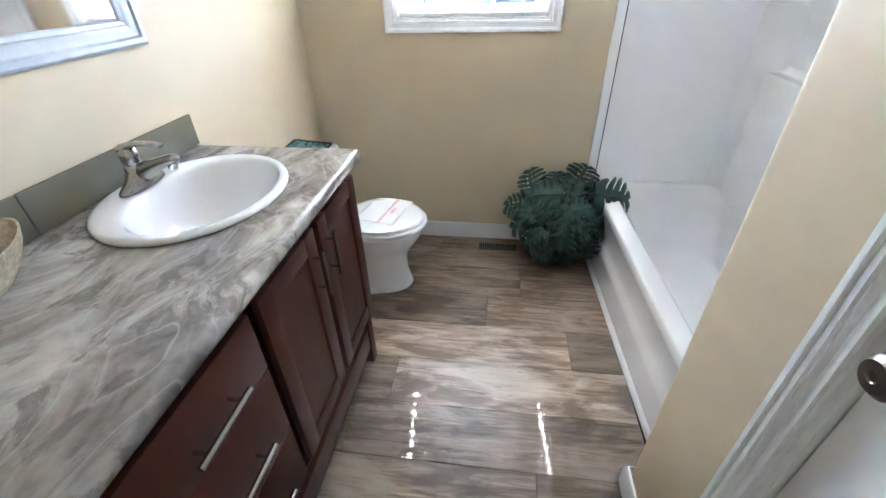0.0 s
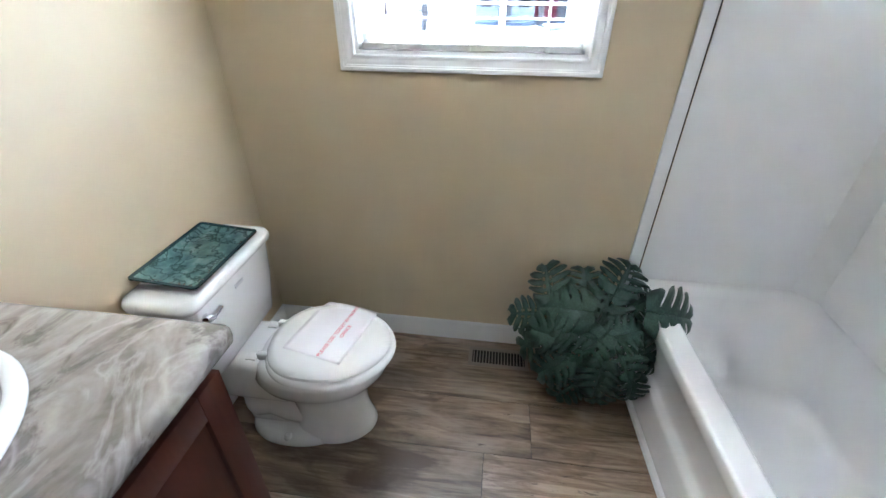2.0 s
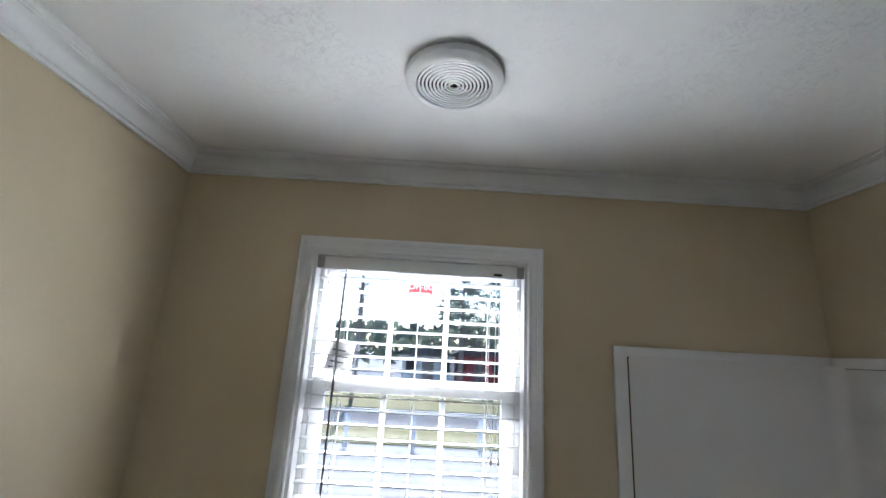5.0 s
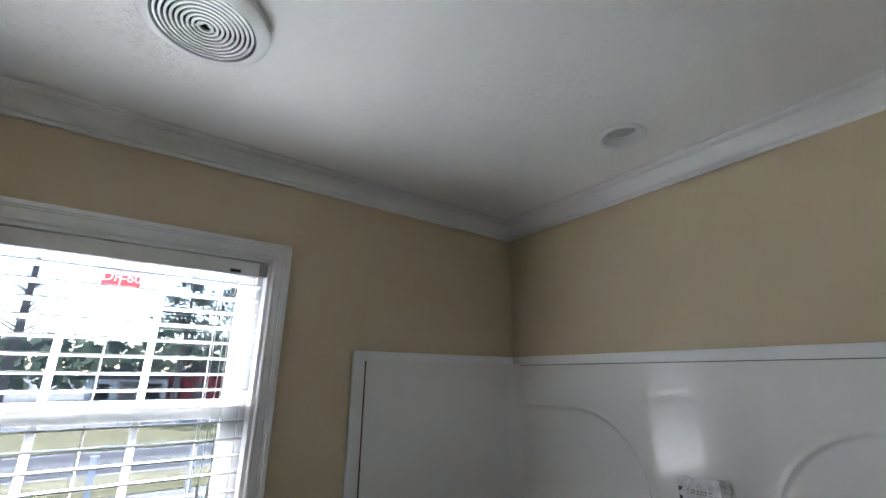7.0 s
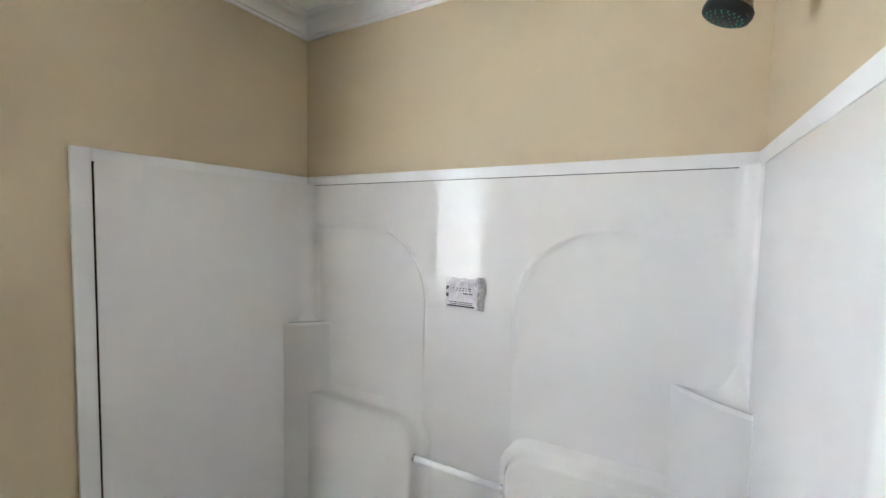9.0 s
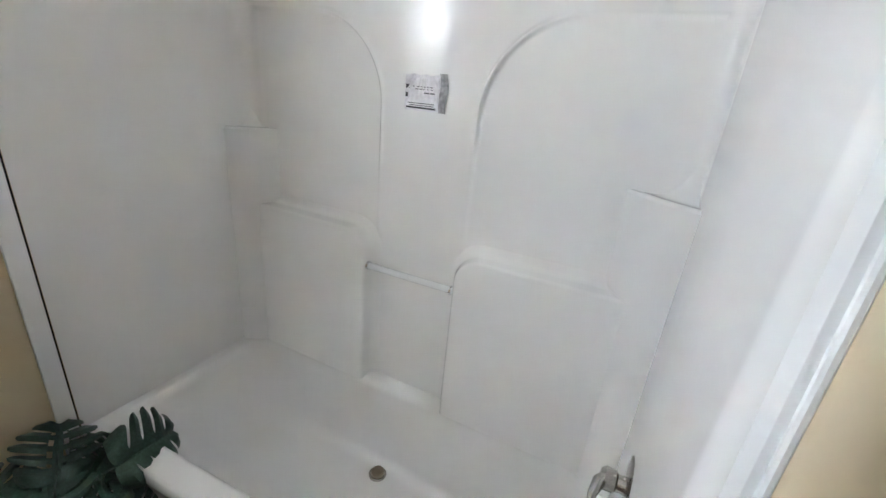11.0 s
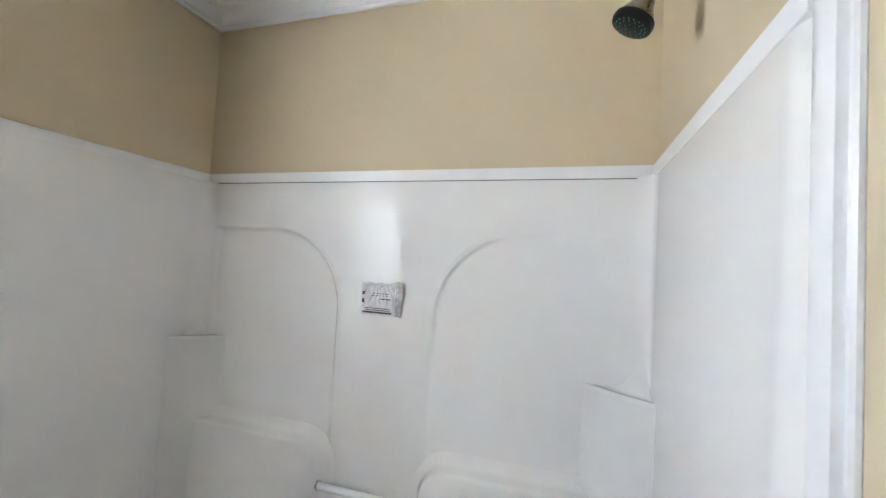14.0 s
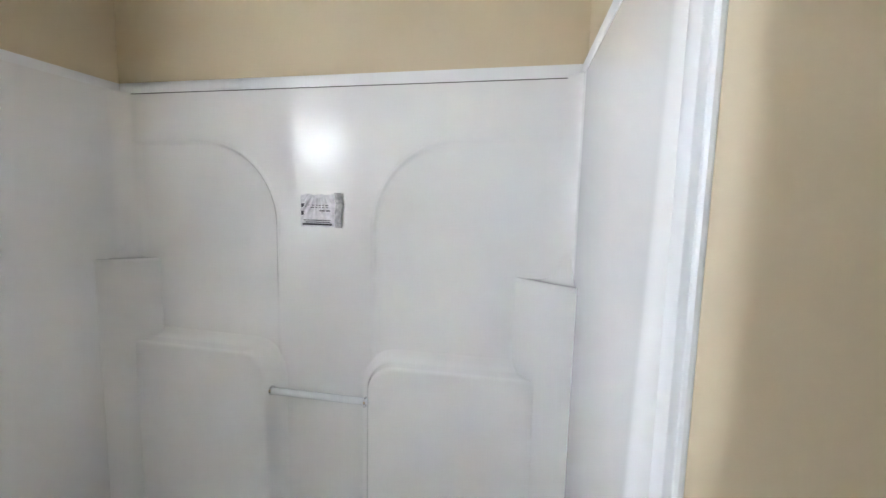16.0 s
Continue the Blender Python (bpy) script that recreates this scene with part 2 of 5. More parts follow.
def thing(name, at, label, category, group="", kind=""):
    """An Empty at the base of a thing, that carries its parts."""
    e = new(name)
    e.empty_display_size = 0.05
    e.location = at
    ORIGIN[e] = Vector(at)
    return tagged(e, label, category, group, kind)


def part(name, bm, mat, parent, label="", sharp=35):
    """One mesh, given in world metres, under a thing or a part."""
    o = ORIGIN[parent]
    bmesh.ops.translate(bm, verts=bm.verts, vec=-o)
    ob = new(name, finish(name, bm, mat, sharp))
    ob.parent = parent
    ORIGIN[ob] = o
    return tagged(ob, label)


def share(name, me, parent, at):
    """A part that shares a mesh, at a world place."""
    ob = new(name, me)
    ob.parent = parent
    ob.location = Vector(at) - ORIGIN[parent]
    ORIGIN[ob] = ORIGIN[parent]
    return ob


def single(name, bm, mat, label, category="", kind="", at=(0, 0, 0), sharp=35, group=""):
    bmesh.ops.translate(bm, verts=bm.verts, vec=-Vector(at))
    ob = new(name, finish(name, bm, mat, sharp))
    ob.location = at
    ORIGIN[ob] = Vector(at)
    return tagged(ob, label, category, group, kind)


def join(bm, other):
    me = bpy.data.meshes.new("tmp")
    other.to_mesh(me)
    other.free()
    bm.from_mesh(me)
    bpy.data.meshes.remove(me)
    return bm


def box(x0, x1, y0, y1, z0, z1, bevel=0.0, seg=2, bm=None):
    b = bmesh.new()
    bmesh.ops.create_cube(b, size=1)
    for v in b.verts:
        v.co = Vector(((x0 + x1) / 2 + v.co.x * (x1 - x0), (y0 + y1) / 2 + v.co.y * (y1 - y0), (z0 + z1) / 2 + v.co.z * (z1 - z0)))
    if bevel:
        bmesh.ops.bevel(b, geom=b.edges[:], offset=bevel, segments=seg, affect="EDGES", profile=0.5)
    return join(bm, b) if bm is not None else b


def loft(rings, close=True, caps=(False, False), bm=None):
    """Skins a row of rings with the same number of points."""
    b = bm if bm is not None else bmesh.new()
    vs = [[b.verts.new(p) for p in r] for r in rings]
    n = len(vs[0])
    for r0, r1 in zip(vs, vs[1:]):
        for i in range(n if close else n - 1):
            j = (i + 1) % n
            b.faces.new((r0[i], r0[j], r1[j], r1[i]))
    if caps[0]:
        b.faces.new(vs[0])
    if caps[1]:
        b.faces.new(vs[-1])
    return b


def tube(pts, radii, seg=12, bm=None, caps=True):
    pts = [Vector(p) for p in pts]
    if isinstance(radii, (int, float)):
        radii = [radii] * len(pts)
    rings, side = [], None
    for i, p in enumerate(pts):
        d = (pts[min(i + 1, len(pts) - 1)] - pts[max(i - 1, 0)]).normalized()
        if side is None:
            side = d.orthogonal().normalized()
        side = (side - d * side.dot(d)).normalized()
        up = d.cross(side)
        rings.append([p + (side * math.cos(a) + up * math.sin(a)) * radii[i] for a in (2 * math.pi * k / seg for k in range(seg))])
    return loft(rings, True, (caps, caps), bm)


def lathe(profile, at, axis=(0, 0, 1), seg=40, bm=None, caps=(True, True)):
    """profile: (radius, height along the axis)."""
    axis = Vector(axis).normalized()
    u = axis.orthogonal().normalized()
    v = axis.cross(u)
    at = Vector(at)
    rings = [[at + axis * h + (u * math.cos(a) + v * math.sin(a)) * r for a in (2 * math.pi * k / seg for k in range(seg))] for r, h in profile]
    return loft(rings, True, caps, bm)


def rrect(x0, x1, y0, y1, r, z, n=6):
    """A rounded rectangle as a ring of 4 * (n + 1) points."""
    out = []
    for cx, cy, a0 in ((x1 - r, y1 - r, 0), (x0 + r, y1 - r, 90), (x0 + r, y0 + r, 180), (x1 - r, y0 + r, 270)):
        for k in range(n + 1):
            a = radians(a0 + 90 * k / n)
            out.append((cx + r * math.cos(a), cy + r * math.sin(a), z))
    return out


def sweep(profile, path, bm=None, caps=True):
    """Sweeps a profile of (out, up) along a flat path of (x, y, z) points with mitred corners; out points to the right of the way."""
    path = [Vector(p) for p in path]
    rings = []
    for i, p in enumerate(path):
        a = (p - path[i - 1]).normalized() if i else None
        b = (path[i + 1] - p).normalized() if i < len(path) - 1 else None
        na = Vector((a.y, -a.x, 0)) if a else None
        nb = Vector((b.y, -b.x, 0)) if b else None
        if na is None:
            n = nb
        elif nb is None:
            n = na
        else:
            n = (na + nb) / (1 + na.dot(nb))
        rings.append([p + n * o + Vector((0, 0, u)) for o, u in profile])
    return loft(rings, True, (caps, caps), bm)


def words(text, size, mat, parent, at, rot, name="lettering", extrude=0.0003):
    cu = bpy.data.curves.new(name, "FONT")
    cu.body, cu.size, cu.align_x, cu.align_y, cu.extrude = text, size, "CENTER", "CENTER", extrude
    tmp = bpy.data.objects.new(name, cu)
    me = bpy.data.meshes.new_from_object(tmp)
    bpy.data.objects.remove(tmp)
    me.materials.append(mat)
    ob = new(name, me)
    ob.parent = parent
    ob.matrix_basis = Matrix.Translation(Vector(at) - ORIGIN[parent]) @ Euler([radians(a) for a in rot]).to_matrix().to_4x4()
    return ob


def smooth(a, b, x):
    t = min(1.0, max(0.0, (x - a) / (b - a)))
    return t * t * (3 - 2 * t)


# ---- plan ----
CEILING_Z = 2.50
EAST = 2.33           # drywall behind the tub
NIB_X = 1.531         # wall beside the tub, facing the vanity
SOUTH = -2.95         # wall behind
TUB_X = 1.612         # front of the tub


def near_y(x):
    """The wall at the tub's near end is a little out of square."""
    return -1.500 - 0.031 * (EAST - x)


def slab(x0, x1, y0, y1, z0, z1):
    return box(x0, x1, y0, y1, z0, z1)


single("wall_west", slab(-0.12, 0, SOUTH - 0.12, 0.0, 0, 2.6), PAINT, "beige painted wall behind vanity and toilet", "wall", "structure")
WX0, WX1, WZ0, WZ1 = 0.503, 1.268, 1.252, 2.16
b = slab(-0.12, WX0, 0, 0.14, 0, 2.6)
slab_parts = ((WX1, EAST + 0.12, 0, 0.14, 0, 2.6), (WX0, WX1, 0, 0.14, 0, WZ0), (WX0, WX1, 0, 0.14, WZ1, 2.6))
for s in slab_parts:
    box(*s, bm=b)
single("wall_north", b, PAINT, "beige painted outer wall with a window opening", "wall", "structure")
single("wall_east", slab(EAST, EAST + 0.12, SOUTH - 0.12, 0, 0, 2.6), PAINT, "beige painted wall above the shower", "wall", "structure")
# nib: outline with a bullnose corner
ring = []
R = 0.037
cx, cy = NIB_X + R, near_y(NIB_X) - R
for k in range(9):
    a = radians(90 + 90 * k / 8)
    ring.append((cx + R * math.cos(a), cy + R * math.sin(a)))
ring += [(NIB_X, -1.885), (NIB_X + 0.11, -1.885), (NIB_X + 0.11, -1.66), (EAST, -1.66), (EAST, near_y(EAST))]
b = loft([[(x, y, 0) for x, y in ring], [(x, y, 2.6) for x, y in ring]], True, (True, True))
single("wall_nib", b, PAINT, "beige painted wall with a rounded corner beside the tub", "wall", "structure")
b = slab(NIB_X, NIB_X + 0.11, -2.67, -1.885, 2.065, 2.6)
box(NIB_X, NIB_X + 0.11, SOUTH, -2.67, 0, 2.6, bm=b)
box(NIB_X + 0.11, NIB_X + 0.2, SOUTH, -1.66, 0, 2.6, bm=b)
single("wall_door_side", b, PAINT, "beige painted wall around a closed door", "wall", "structure")
single("wall_south", slab(-0.12, EAST, SOUTH - 0.12, SOUTH, 0, 2.6), PAINT, "beige painted wall behind the walk", "wall", "structure")
LX, LY, LR = 2.035, -0.795, 0.053
ca, cb, cc, cd = -0.12, EAST + 0.12, SOUTH - 0.12, 0.14
turns = sorted([2 * math.pi * k / 48 for k in range(48)] + [math.atan2(y - LY, x - LX) % (2 * math.pi) for x in (ca, cb) for y in (cc, cd)])
hole, rim = [], []
for a in turns:
    c, s = math.cos(a), math.sin(a)
    reach = min([(e - o) / q for q, o, e in ((c, LX, cb if c > 0 else ca), (s, LY, cd if s > 0 else cc)) if abs(q) > 1e-9])
    hole.append((LX + LR * c, LY + LR * s))
    rim.append((LX + reach * c, LY + reach * s))
b = loft([[(x, y, z) for x, y in ring] for ring, z in ((hole, CEILING_Z + 0.1), (hole, CEILING_Z), (rim, CEILING_Z), (rim, CEILING_Z + 0.1), (hole, CEILING_Z + 0.1))])
bmesh.ops.remove_doubles(b, verts=b.verts, dist=0.0001)
single("ceiling", b, CEIL, "white knockdown-textured ceiling", "ceiling", "structure")
FLOOR = single("floor", slab(-0.12, EAST + 0.12, SOUTH - 0.12, 0.14, -0.1, -0.004), DARK, "brown weathered wood-look plank floor", "floor", "structure")

# crown moulding round the room
CROWN = [(0, -0.072), (0.010, -0.072), (0.010, -0.065), (0.006, -0.063), (0.006, -0.060), (0.014, -0.058), (0.014, -0.052), (0.018, -0.042), (0.026, -0.030), (0.038, -0.021), (0.050, -0.017), (0.050, -0.011), (0.056, -0.011), (0.056, -0.007), (0.072, -0.006), (0.072, 0), (0, 0)]
zc = CEILING_Z - 0.0005
b = sweep(CROWN, [(0, SOUTH, zc), (0, 0, zc), (EAST, 0, zc), (EAST, near_y(EAST), zc), (NIB_X, near_y(NIB_X), zc), (NIB_X, SOUTH, zc), (0, SOUTH, zc)])
single("crown_moulding", b, TRIM, "white painted crown moulding along the ceiling", "moulding", "structure")
BASE = [(0, 0), (0.013, 0), (0.013, 0.075), (0.010, 0.086), (0.010, 0.092), (0.005, 0.102), (0, 0.104)]
b = sweep(BASE, [(0, -1.0, 0), (0, 0, 0), (TUB_X - 0.02, 0, 0)])
sweep(BASE, [(NIB_X + 0.03, near_y(NIB_X), 0), (NIB_X, near_y(NIB_X), 0), (NIB_X, -1.818, 0)], bm=b)
single("baseboard", b, TRIM, "white painted baseboard", "baseboard", "structure")

# ---- window ----
win = thing("window_1", (0.885, 0.0, WZ0), "white double-hung vinyl window with grilles in white casing", "window", kind="structure")
CAS = [(0.0, 0.0), (0.0, 0.009), (0.004, 0.012), (0.009, 0.012), (0.011, 0.008), (0.020, 0.009), (0.028, 0.013), (0.031, 0.013), (0.033, 0.017), (0.037, 0.017), (0.039, 0.021), (0.050, 0.021), (0.052, 0.018), (0.052, 0.0)]


def casing_ring(x0, x1, z0, z1, prof, yface, sign=-1.0):
    """A mitred casing round an opening in a wall of constant y; prof: (outwards, proud)."""
    rings = []
    for cx, cz, sx, sz in ((x0, z0, -1, -1), (x0, z1, -1, 1), (x1, z1, 1, 1), (x1, z0, 1, -1), (x0, z0, -1, -1)):
        rings.append([(cx + sx * o, yface + sign * p, cz + sz * o) for o, p in prof])
    return loft(rings, True)


part("casing", casing_ring(WX0 + 0.001, WX1 - 0.001, WZ0 + 0.001, WZ1 - 0.001, CAS, 0.0), TRIM, win)
b = box(WX0, WX0 + 0.012, 0.001, 0.138, WZ0, WZ1)
box(WX1 - 0.012, WX1, 0.001, 0.138, WZ0, WZ1, bm=b)
box(WX0 + 0.012, WX1 - 0.012, 0.001, 0.138, WZ1 - 0.012, WZ1, bm=b)
box(WX0 + 0.012, WX1 - 0.012, 0.001, 0.138, WZ0, WZ0 + 0.012, bm=b)
part("jamb", b, TRIM, win)
FX0, FX1, FZ0, FZ1 = WX0 + 0.012, WX1 - 0.012, WZ0 + 0.012, WZ1 - 0.012
MEET = 1.705


def sash(name, z0, z1, y):
    w = 0.046
    b = box(FX0 + 0.018, FX0 + 0.018 + w, y, y + 0.03, z0, z1, 0.004)
    box(FX1 - 0.018 - w, FX1 - 0.018, y, y + 0.03, z0, z1, 0.004, bm=b)
    box(FX0 + 0.018 + w, FX1 - 0.018 - w, y + 0.001, y + 0.029, z0, z0 + w, 0.004, bm=b)
    box(FX0 + 0.018 + w, FX1 - 0.018 - w, y + 0.001, y + 0.029, z1 - w, z1, 0.004, bm=b)
    s = part(name, b, VINYL, win)
    gx0, gx1 = FX0 + 0.018 + w, FX1 - 0.018 - w
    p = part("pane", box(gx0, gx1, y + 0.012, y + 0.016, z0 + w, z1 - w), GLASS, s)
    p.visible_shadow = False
    for k in (1, 2):
        x = gx0 + (gx1 - gx0) * k / 3
        part("grille_bar", box(x - 0.009, x + 0.009, y + 0.005, y + 0.011, z0 + w, z1 - w, 0.002), VINYL, s)
    return s


sash("upper_sash", MEET - 0.02, FZ1, 0.100)
sash("lower_sash", FZ0, MEET + 0.02, 0.066)
b = box(FX0, FX0 + 0.017, 0.06, 0.137, FZ0, FZ1)
box(FX1 - 0.017, FX1, 0.06, 0.137, FZ0, FZ1, bm=b)
part("side_track", b, VINYL, win)
# stickers on the upper pane
st = thing("window_sticker", (0.885, 0.0985, 2.03), "red sticker with white print on the window glass", "sticker")
part("label_sheet", box(0.840, 0.930, 0.1105, 0.1112, 2.032, 2.088), REDINK, st)
words("DP-60", 0.036, PAPER, st, (0.885, 0.1100, 2.068), (90, 0, 0))
part("print_line", box(0.848, 0.922, 0.1098, 0.1104, 2.042, 2.046), PAPER, st)
tg = thing("window_tag", (0.62, 0.058, 1.78), "white paper tag hanging on the window sash", "tag")
b = box(0.582, 0.672, 0.0600, 0.0608, 1.735, 1.855)
bmesh.ops.rotate(b, cent=(0.627, 0.06, 1.855), matrix=Matrix.Rotation(radians(8), 3, "Y"), verts=b.verts)
part("tag_sheet", b, PAPER, tg)
for k in range(4):
    b = box(0.595, 0.655 - 0.012 * (k % 2), 0.0590, 0.0598, 1.755 + k * 0.02, 1.760 + k * 0.02)
    bmesh.ops.rotate(b, cent=(0.627, 0.06, 1.855), matrix=Matrix.Rotation(radians(8), 3, "Y"), verts=b.verts)
    part("print_line", b, GREYINK, tg)

# ---- blind ----
blind = thing("window_blind", (0.885, 0.03, WZ0), "white two-inch slatted window blind, slats open", "blind")
BX0, BX1 = FX0 + 0.006, FX1 - 0.006
part("valance", box(BX0, BX1, -0.002, 0.008, 2.098, 2.143, 0.002), SLATMAT, blind)
part("headrail", box(BX0 + 0.004, BX1 - 0.004, 0.010, 0.055, 2.105, 2.145, 0.002), SLATMAT, blind)
for x in (BX0 - 0.003, BX1 - 0.022):
    part("valance_clip", box(x, x + 0.025, -0.004, -0.0022, 2.10, 2.14, 0.001), plain("grey_clip", (0.35, 0.35, 0.36), 0.4), blind)
CORDS = (BX0 + 0.115, (BX0 + BX1) / 2, BX1 - 0.115)


def slat_mesh():
    """A shallow-crowned slat with a slot for each cord."""
    b = bmesh.new()
    xs = [BX0 + 0.004]
    for c in CORDS:
        xs += [c - 0.002, c + 0.002]
    xs.append(BX1 - 0.004)
    ys = [-0.025, -0.016, -0.006, 0.006, 0.016, 0.025]
    holes = (1, 5)
    for zoff in (0.0, 0.0028):
        grid = [[b.verts.new((x - 0.885, y, zoff + 0.0025 * (1 - (y / 0.025) ** 2))) for y in ys] for x in xs]
        for i in range(len(xs) - 1):
            for j in range(len(ys) - 1):
                if i in holes and j == 2:
                    continue
                b.faces.new((grid[i][j], grid[i + 1][j], grid[i + 1][j + 1], grid[i][j + 1]))
        if zoff == 0.0:
            low = grid
    for j in range(len(ys) - 1):
        for i in (0, -1):
            b.faces.new((low[i][j], low[i][j + 1], grid[i][j + 1], grid[i][j]))
    for i in range(len(xs) - 1):
        for j in (0, -1):
            b.faces.new((low[i][j], low[i + 1][j], grid[i + 1][j], grid[i][j]))
    return finish("slat", b, SLATMAT)


SLAT = slat_mesh()
NSLAT = 18
for k in range(NSLAT):
    s = share("slat", SLAT, blind, (0.885, 0.033, 1.312 + k * 0.0445))
    s.rotation_euler = (radians(-4 + 1.2 * math.sin(k * 2.1)), radians(0.15 * math.sin(k * 3.7)), 0)
part("bottom_rail", box(BX0 + 0.004, BX1 - 0.004, 0.008, 0.058, 1.267, 1.287, 0.004), SLATMAT, blind)
for c in CORDS:
    for y in (0.0065, 0.0595):
        part("ladder_cord", tube([(c, y, 1.285), (c, y, 2.10)], 0.0009, 6), SLATMAT, blind)
    part("cord_plug", box(c - 0.008, c + 0.008, 0.003, 0.008, 1.265, 1.280, 0.002), SLATMAT, blind)
part("wand", tube([(0.622, -0.006, 2.085), (0.621, -0.010, 1.9), (0.620, -0.011, 1.37)], [0.0035, 0.0042, 0.0042], 8), plain("smoked_wand", (0.22, 0.22, 0.23), 0.25), blind)
part("wand_hook", tube([(0.622, 0.002, 2.112), (0.622, -0.008, 2.108), (0.622, -0.006, 2.083)], 0.0018, 6), CHROME, blind)
part("cord_lock", box(1.145, 1.175, -0.006, -0.0025, 2.104, 2.113, 0.001), RUBBER, blind)
for dx in (0.0, 0.012):
    part("pull_cord", tube([(1.155 + dx, -0.006, 2.10), (1.156 + dx, -0.009, 1.8), (1.150 + dx * 2, -0.010, 1.52)], 0.0010, 6), SLATMAT, blind)
    part("cord_tassel", lathe([(0.002, 0.03), (0.005, 0.02), (0.006, 0.0)], (1.150 + dx * 2, -0.010, 1.49), seg=10), SLATMAT, blind)

# ---- tub and shower in one piece ----
tub = thing("bathtub", (1.97, -0.76, 0.0), "white glossy one-piece bathtub with moulded shower walls", "bathtub")
PX = 2.318            # back panel
LEDGE = 0.425
YW = -0.016           # window end panel


def panel_path():
    """Way along the three walls: place, inward normal, run."""
    pts = []
    r = 0.045
    corner0 = (PX - r, YW - r)
    yn = near_y(PX) + 0.012
    slope = 0.031
    step = 0.010
    x = TUB_X - 0.001
    while x < PX - r - 1e-6:
        pts.append((x, YW, 0, -1, "w"))
        x += step
    for k in range(9):
        a = radians(90 - 90 * k / 8)
        pts.append((corner0[0] + r * math.cos(a), corner0[1] + r * math.sin(a), -math.cos(a), -math.sin(a), "c"))
    y = YW - r - step
    while y > yn + r + 1e-6:
        pts.append((PX, y, -1, 0, "b"))
        y -= 0.0036
    for k in range(9):
        a = radians(-90 * k / 8)
        pts.append((PX - r + r * math.cos(a), yn + r + r * math.sin(a), -math.cos(a), -math.sin(a), "d"))
    x = PX - r - step
    while x > TUB_X + 0.036:
        pts.append((x, near_y(x) + 0.012 + 0.019 * (PX - x) / (PX - TUB_X), 0, 1, "n"))
        x -= step
    # wide rounded front edge of the near panel
    x1, f1 = TUB_X + 0.032, 0.012 + 0.019 * (PX - TUB_X - 0.032) / (PX - TUB_X)
    for k in range(13):
        a = radians(90 * k / 12)
        x = x1 - 0.038 * math.sin(a)
        pts.append((x, near_y(x) + f1 - 0.024 * (1 - math.cos(a)), 0, 1, "n"))
    pts.append((TUB_X - 0.006, near_y(TUB_X) + 0.001, 0, 1, "n"))
    return pts


def skew(y):
    """The tub's front runs a little out of square with the wall."""
    return 0.042 * (-y - 0.35)


YC = -0.750           # middle of the back wall


def relief(y, z):
    """How far the back panel stands out: sunk side fields whose edge turns in a wide shoulder."""
    s = abs(y - YC)
    rr, edge, top = 0.27, 0.150, 1.705
    ex, ez = s - edge, top - z
    if ex <= 0 or ez <= 0:
        return 0.0
    if ex < rr and ez < rr:
        dist = rr - math.hypot(rr - ex, rr - ez)
    else:
        dist = min(ex, ez)
    shoulder = smooth(1.12, 1.40, z) * (1 - 0.75 * smooth(0.28, 0.46, s))
    bead = 0.0072 * math.exp(-((dist - 0.010) / 0.0065) ** 2) * (0.12 + 0.88 * shoulder)
    return bead - 0.0075 * smooth(0.002, 0.022, dist) * (0.35 + 0.65 * shoulder)


b = bmesh.new()
path = panel_path()
zs = [LEDGE - 0.012 + 0.004 * k for k in range(int((1.857 - LEDGE + 0.012) / 0.004) + 1)]
cols = []
for x, y, nx, ny, tag in path:
    col = []
    for z in zs:
        d = relief(y, z) if tag == "b" else 0.0
        if tag == "b":
            d *= smooth(0.045, 0.075, abs(y - YW)) * smooth(0.045, 0.075, abs(y - near_y(PX) - 0.012)) if d < 0 else 1.0
        if tag == "n":
            d = -0.019 * (PX - x) / (PX - TUB_X) * smooth(0.9, 1.87, z)
        col.append(b.verts.new((x + nx * d, y + ny * d, z)))
    cols.append(col)
for c0, c1 in zip(cols, cols[1:]):
    for k in range(len(zs) - 1):
        b.faces.new((c0[k], c1[k], c1[k + 1], c0[k + 1]))
part("shower_wall", b, FIBRE, tub, sharp=80)


def bench(y_in, y_out, z_top):
    """A moulded bench on the back wall: flat top and inner side in one rounded band, hollow fillet to the wall."""
    sg = 1 if y_out > y_in else -1
    z0, r = LEDGE + 0.004, 0.088
    prof = ((0.034, -0.004), (0.024, 0.001), (0.014, 0.004), (0.0065, 0.010), (0.002, 0.018), (0.0, 0.027), (-0.002, 0.050), (-0.0035, 0.0565), (-0.007, 0.0610), (-0.013, 0.0625))
    rings = []
    for o, d in prof:
        ring = [(y_in - sg * o, z0)]
        for k in range(19):
            a = radians(90 * k / 18)
            ring.append((y_in + sg * r - sg * (r + o) * math.cos(a), z_top - r + (r + o) * math.sin(a)))
        ring.append((y_out, z_top + 0.004 + o))
        ring.append((y_out, z0))
        # the inner side leans outwards a little towards its foot and its front
        rings.append([(PX - d, y + sg * 0.20 * max(0.0, d - 0.01), z) for y, z in ring])
    return loft(rings, True, (False, True))


part("bench", bench(-0.588, -0.02, 1.034), FIBRE, tub, sharp=40)
part("bench", bench(-0.902, near_y(PX) + 0.014, 1.034), FIBRE, tub, sharp=40)


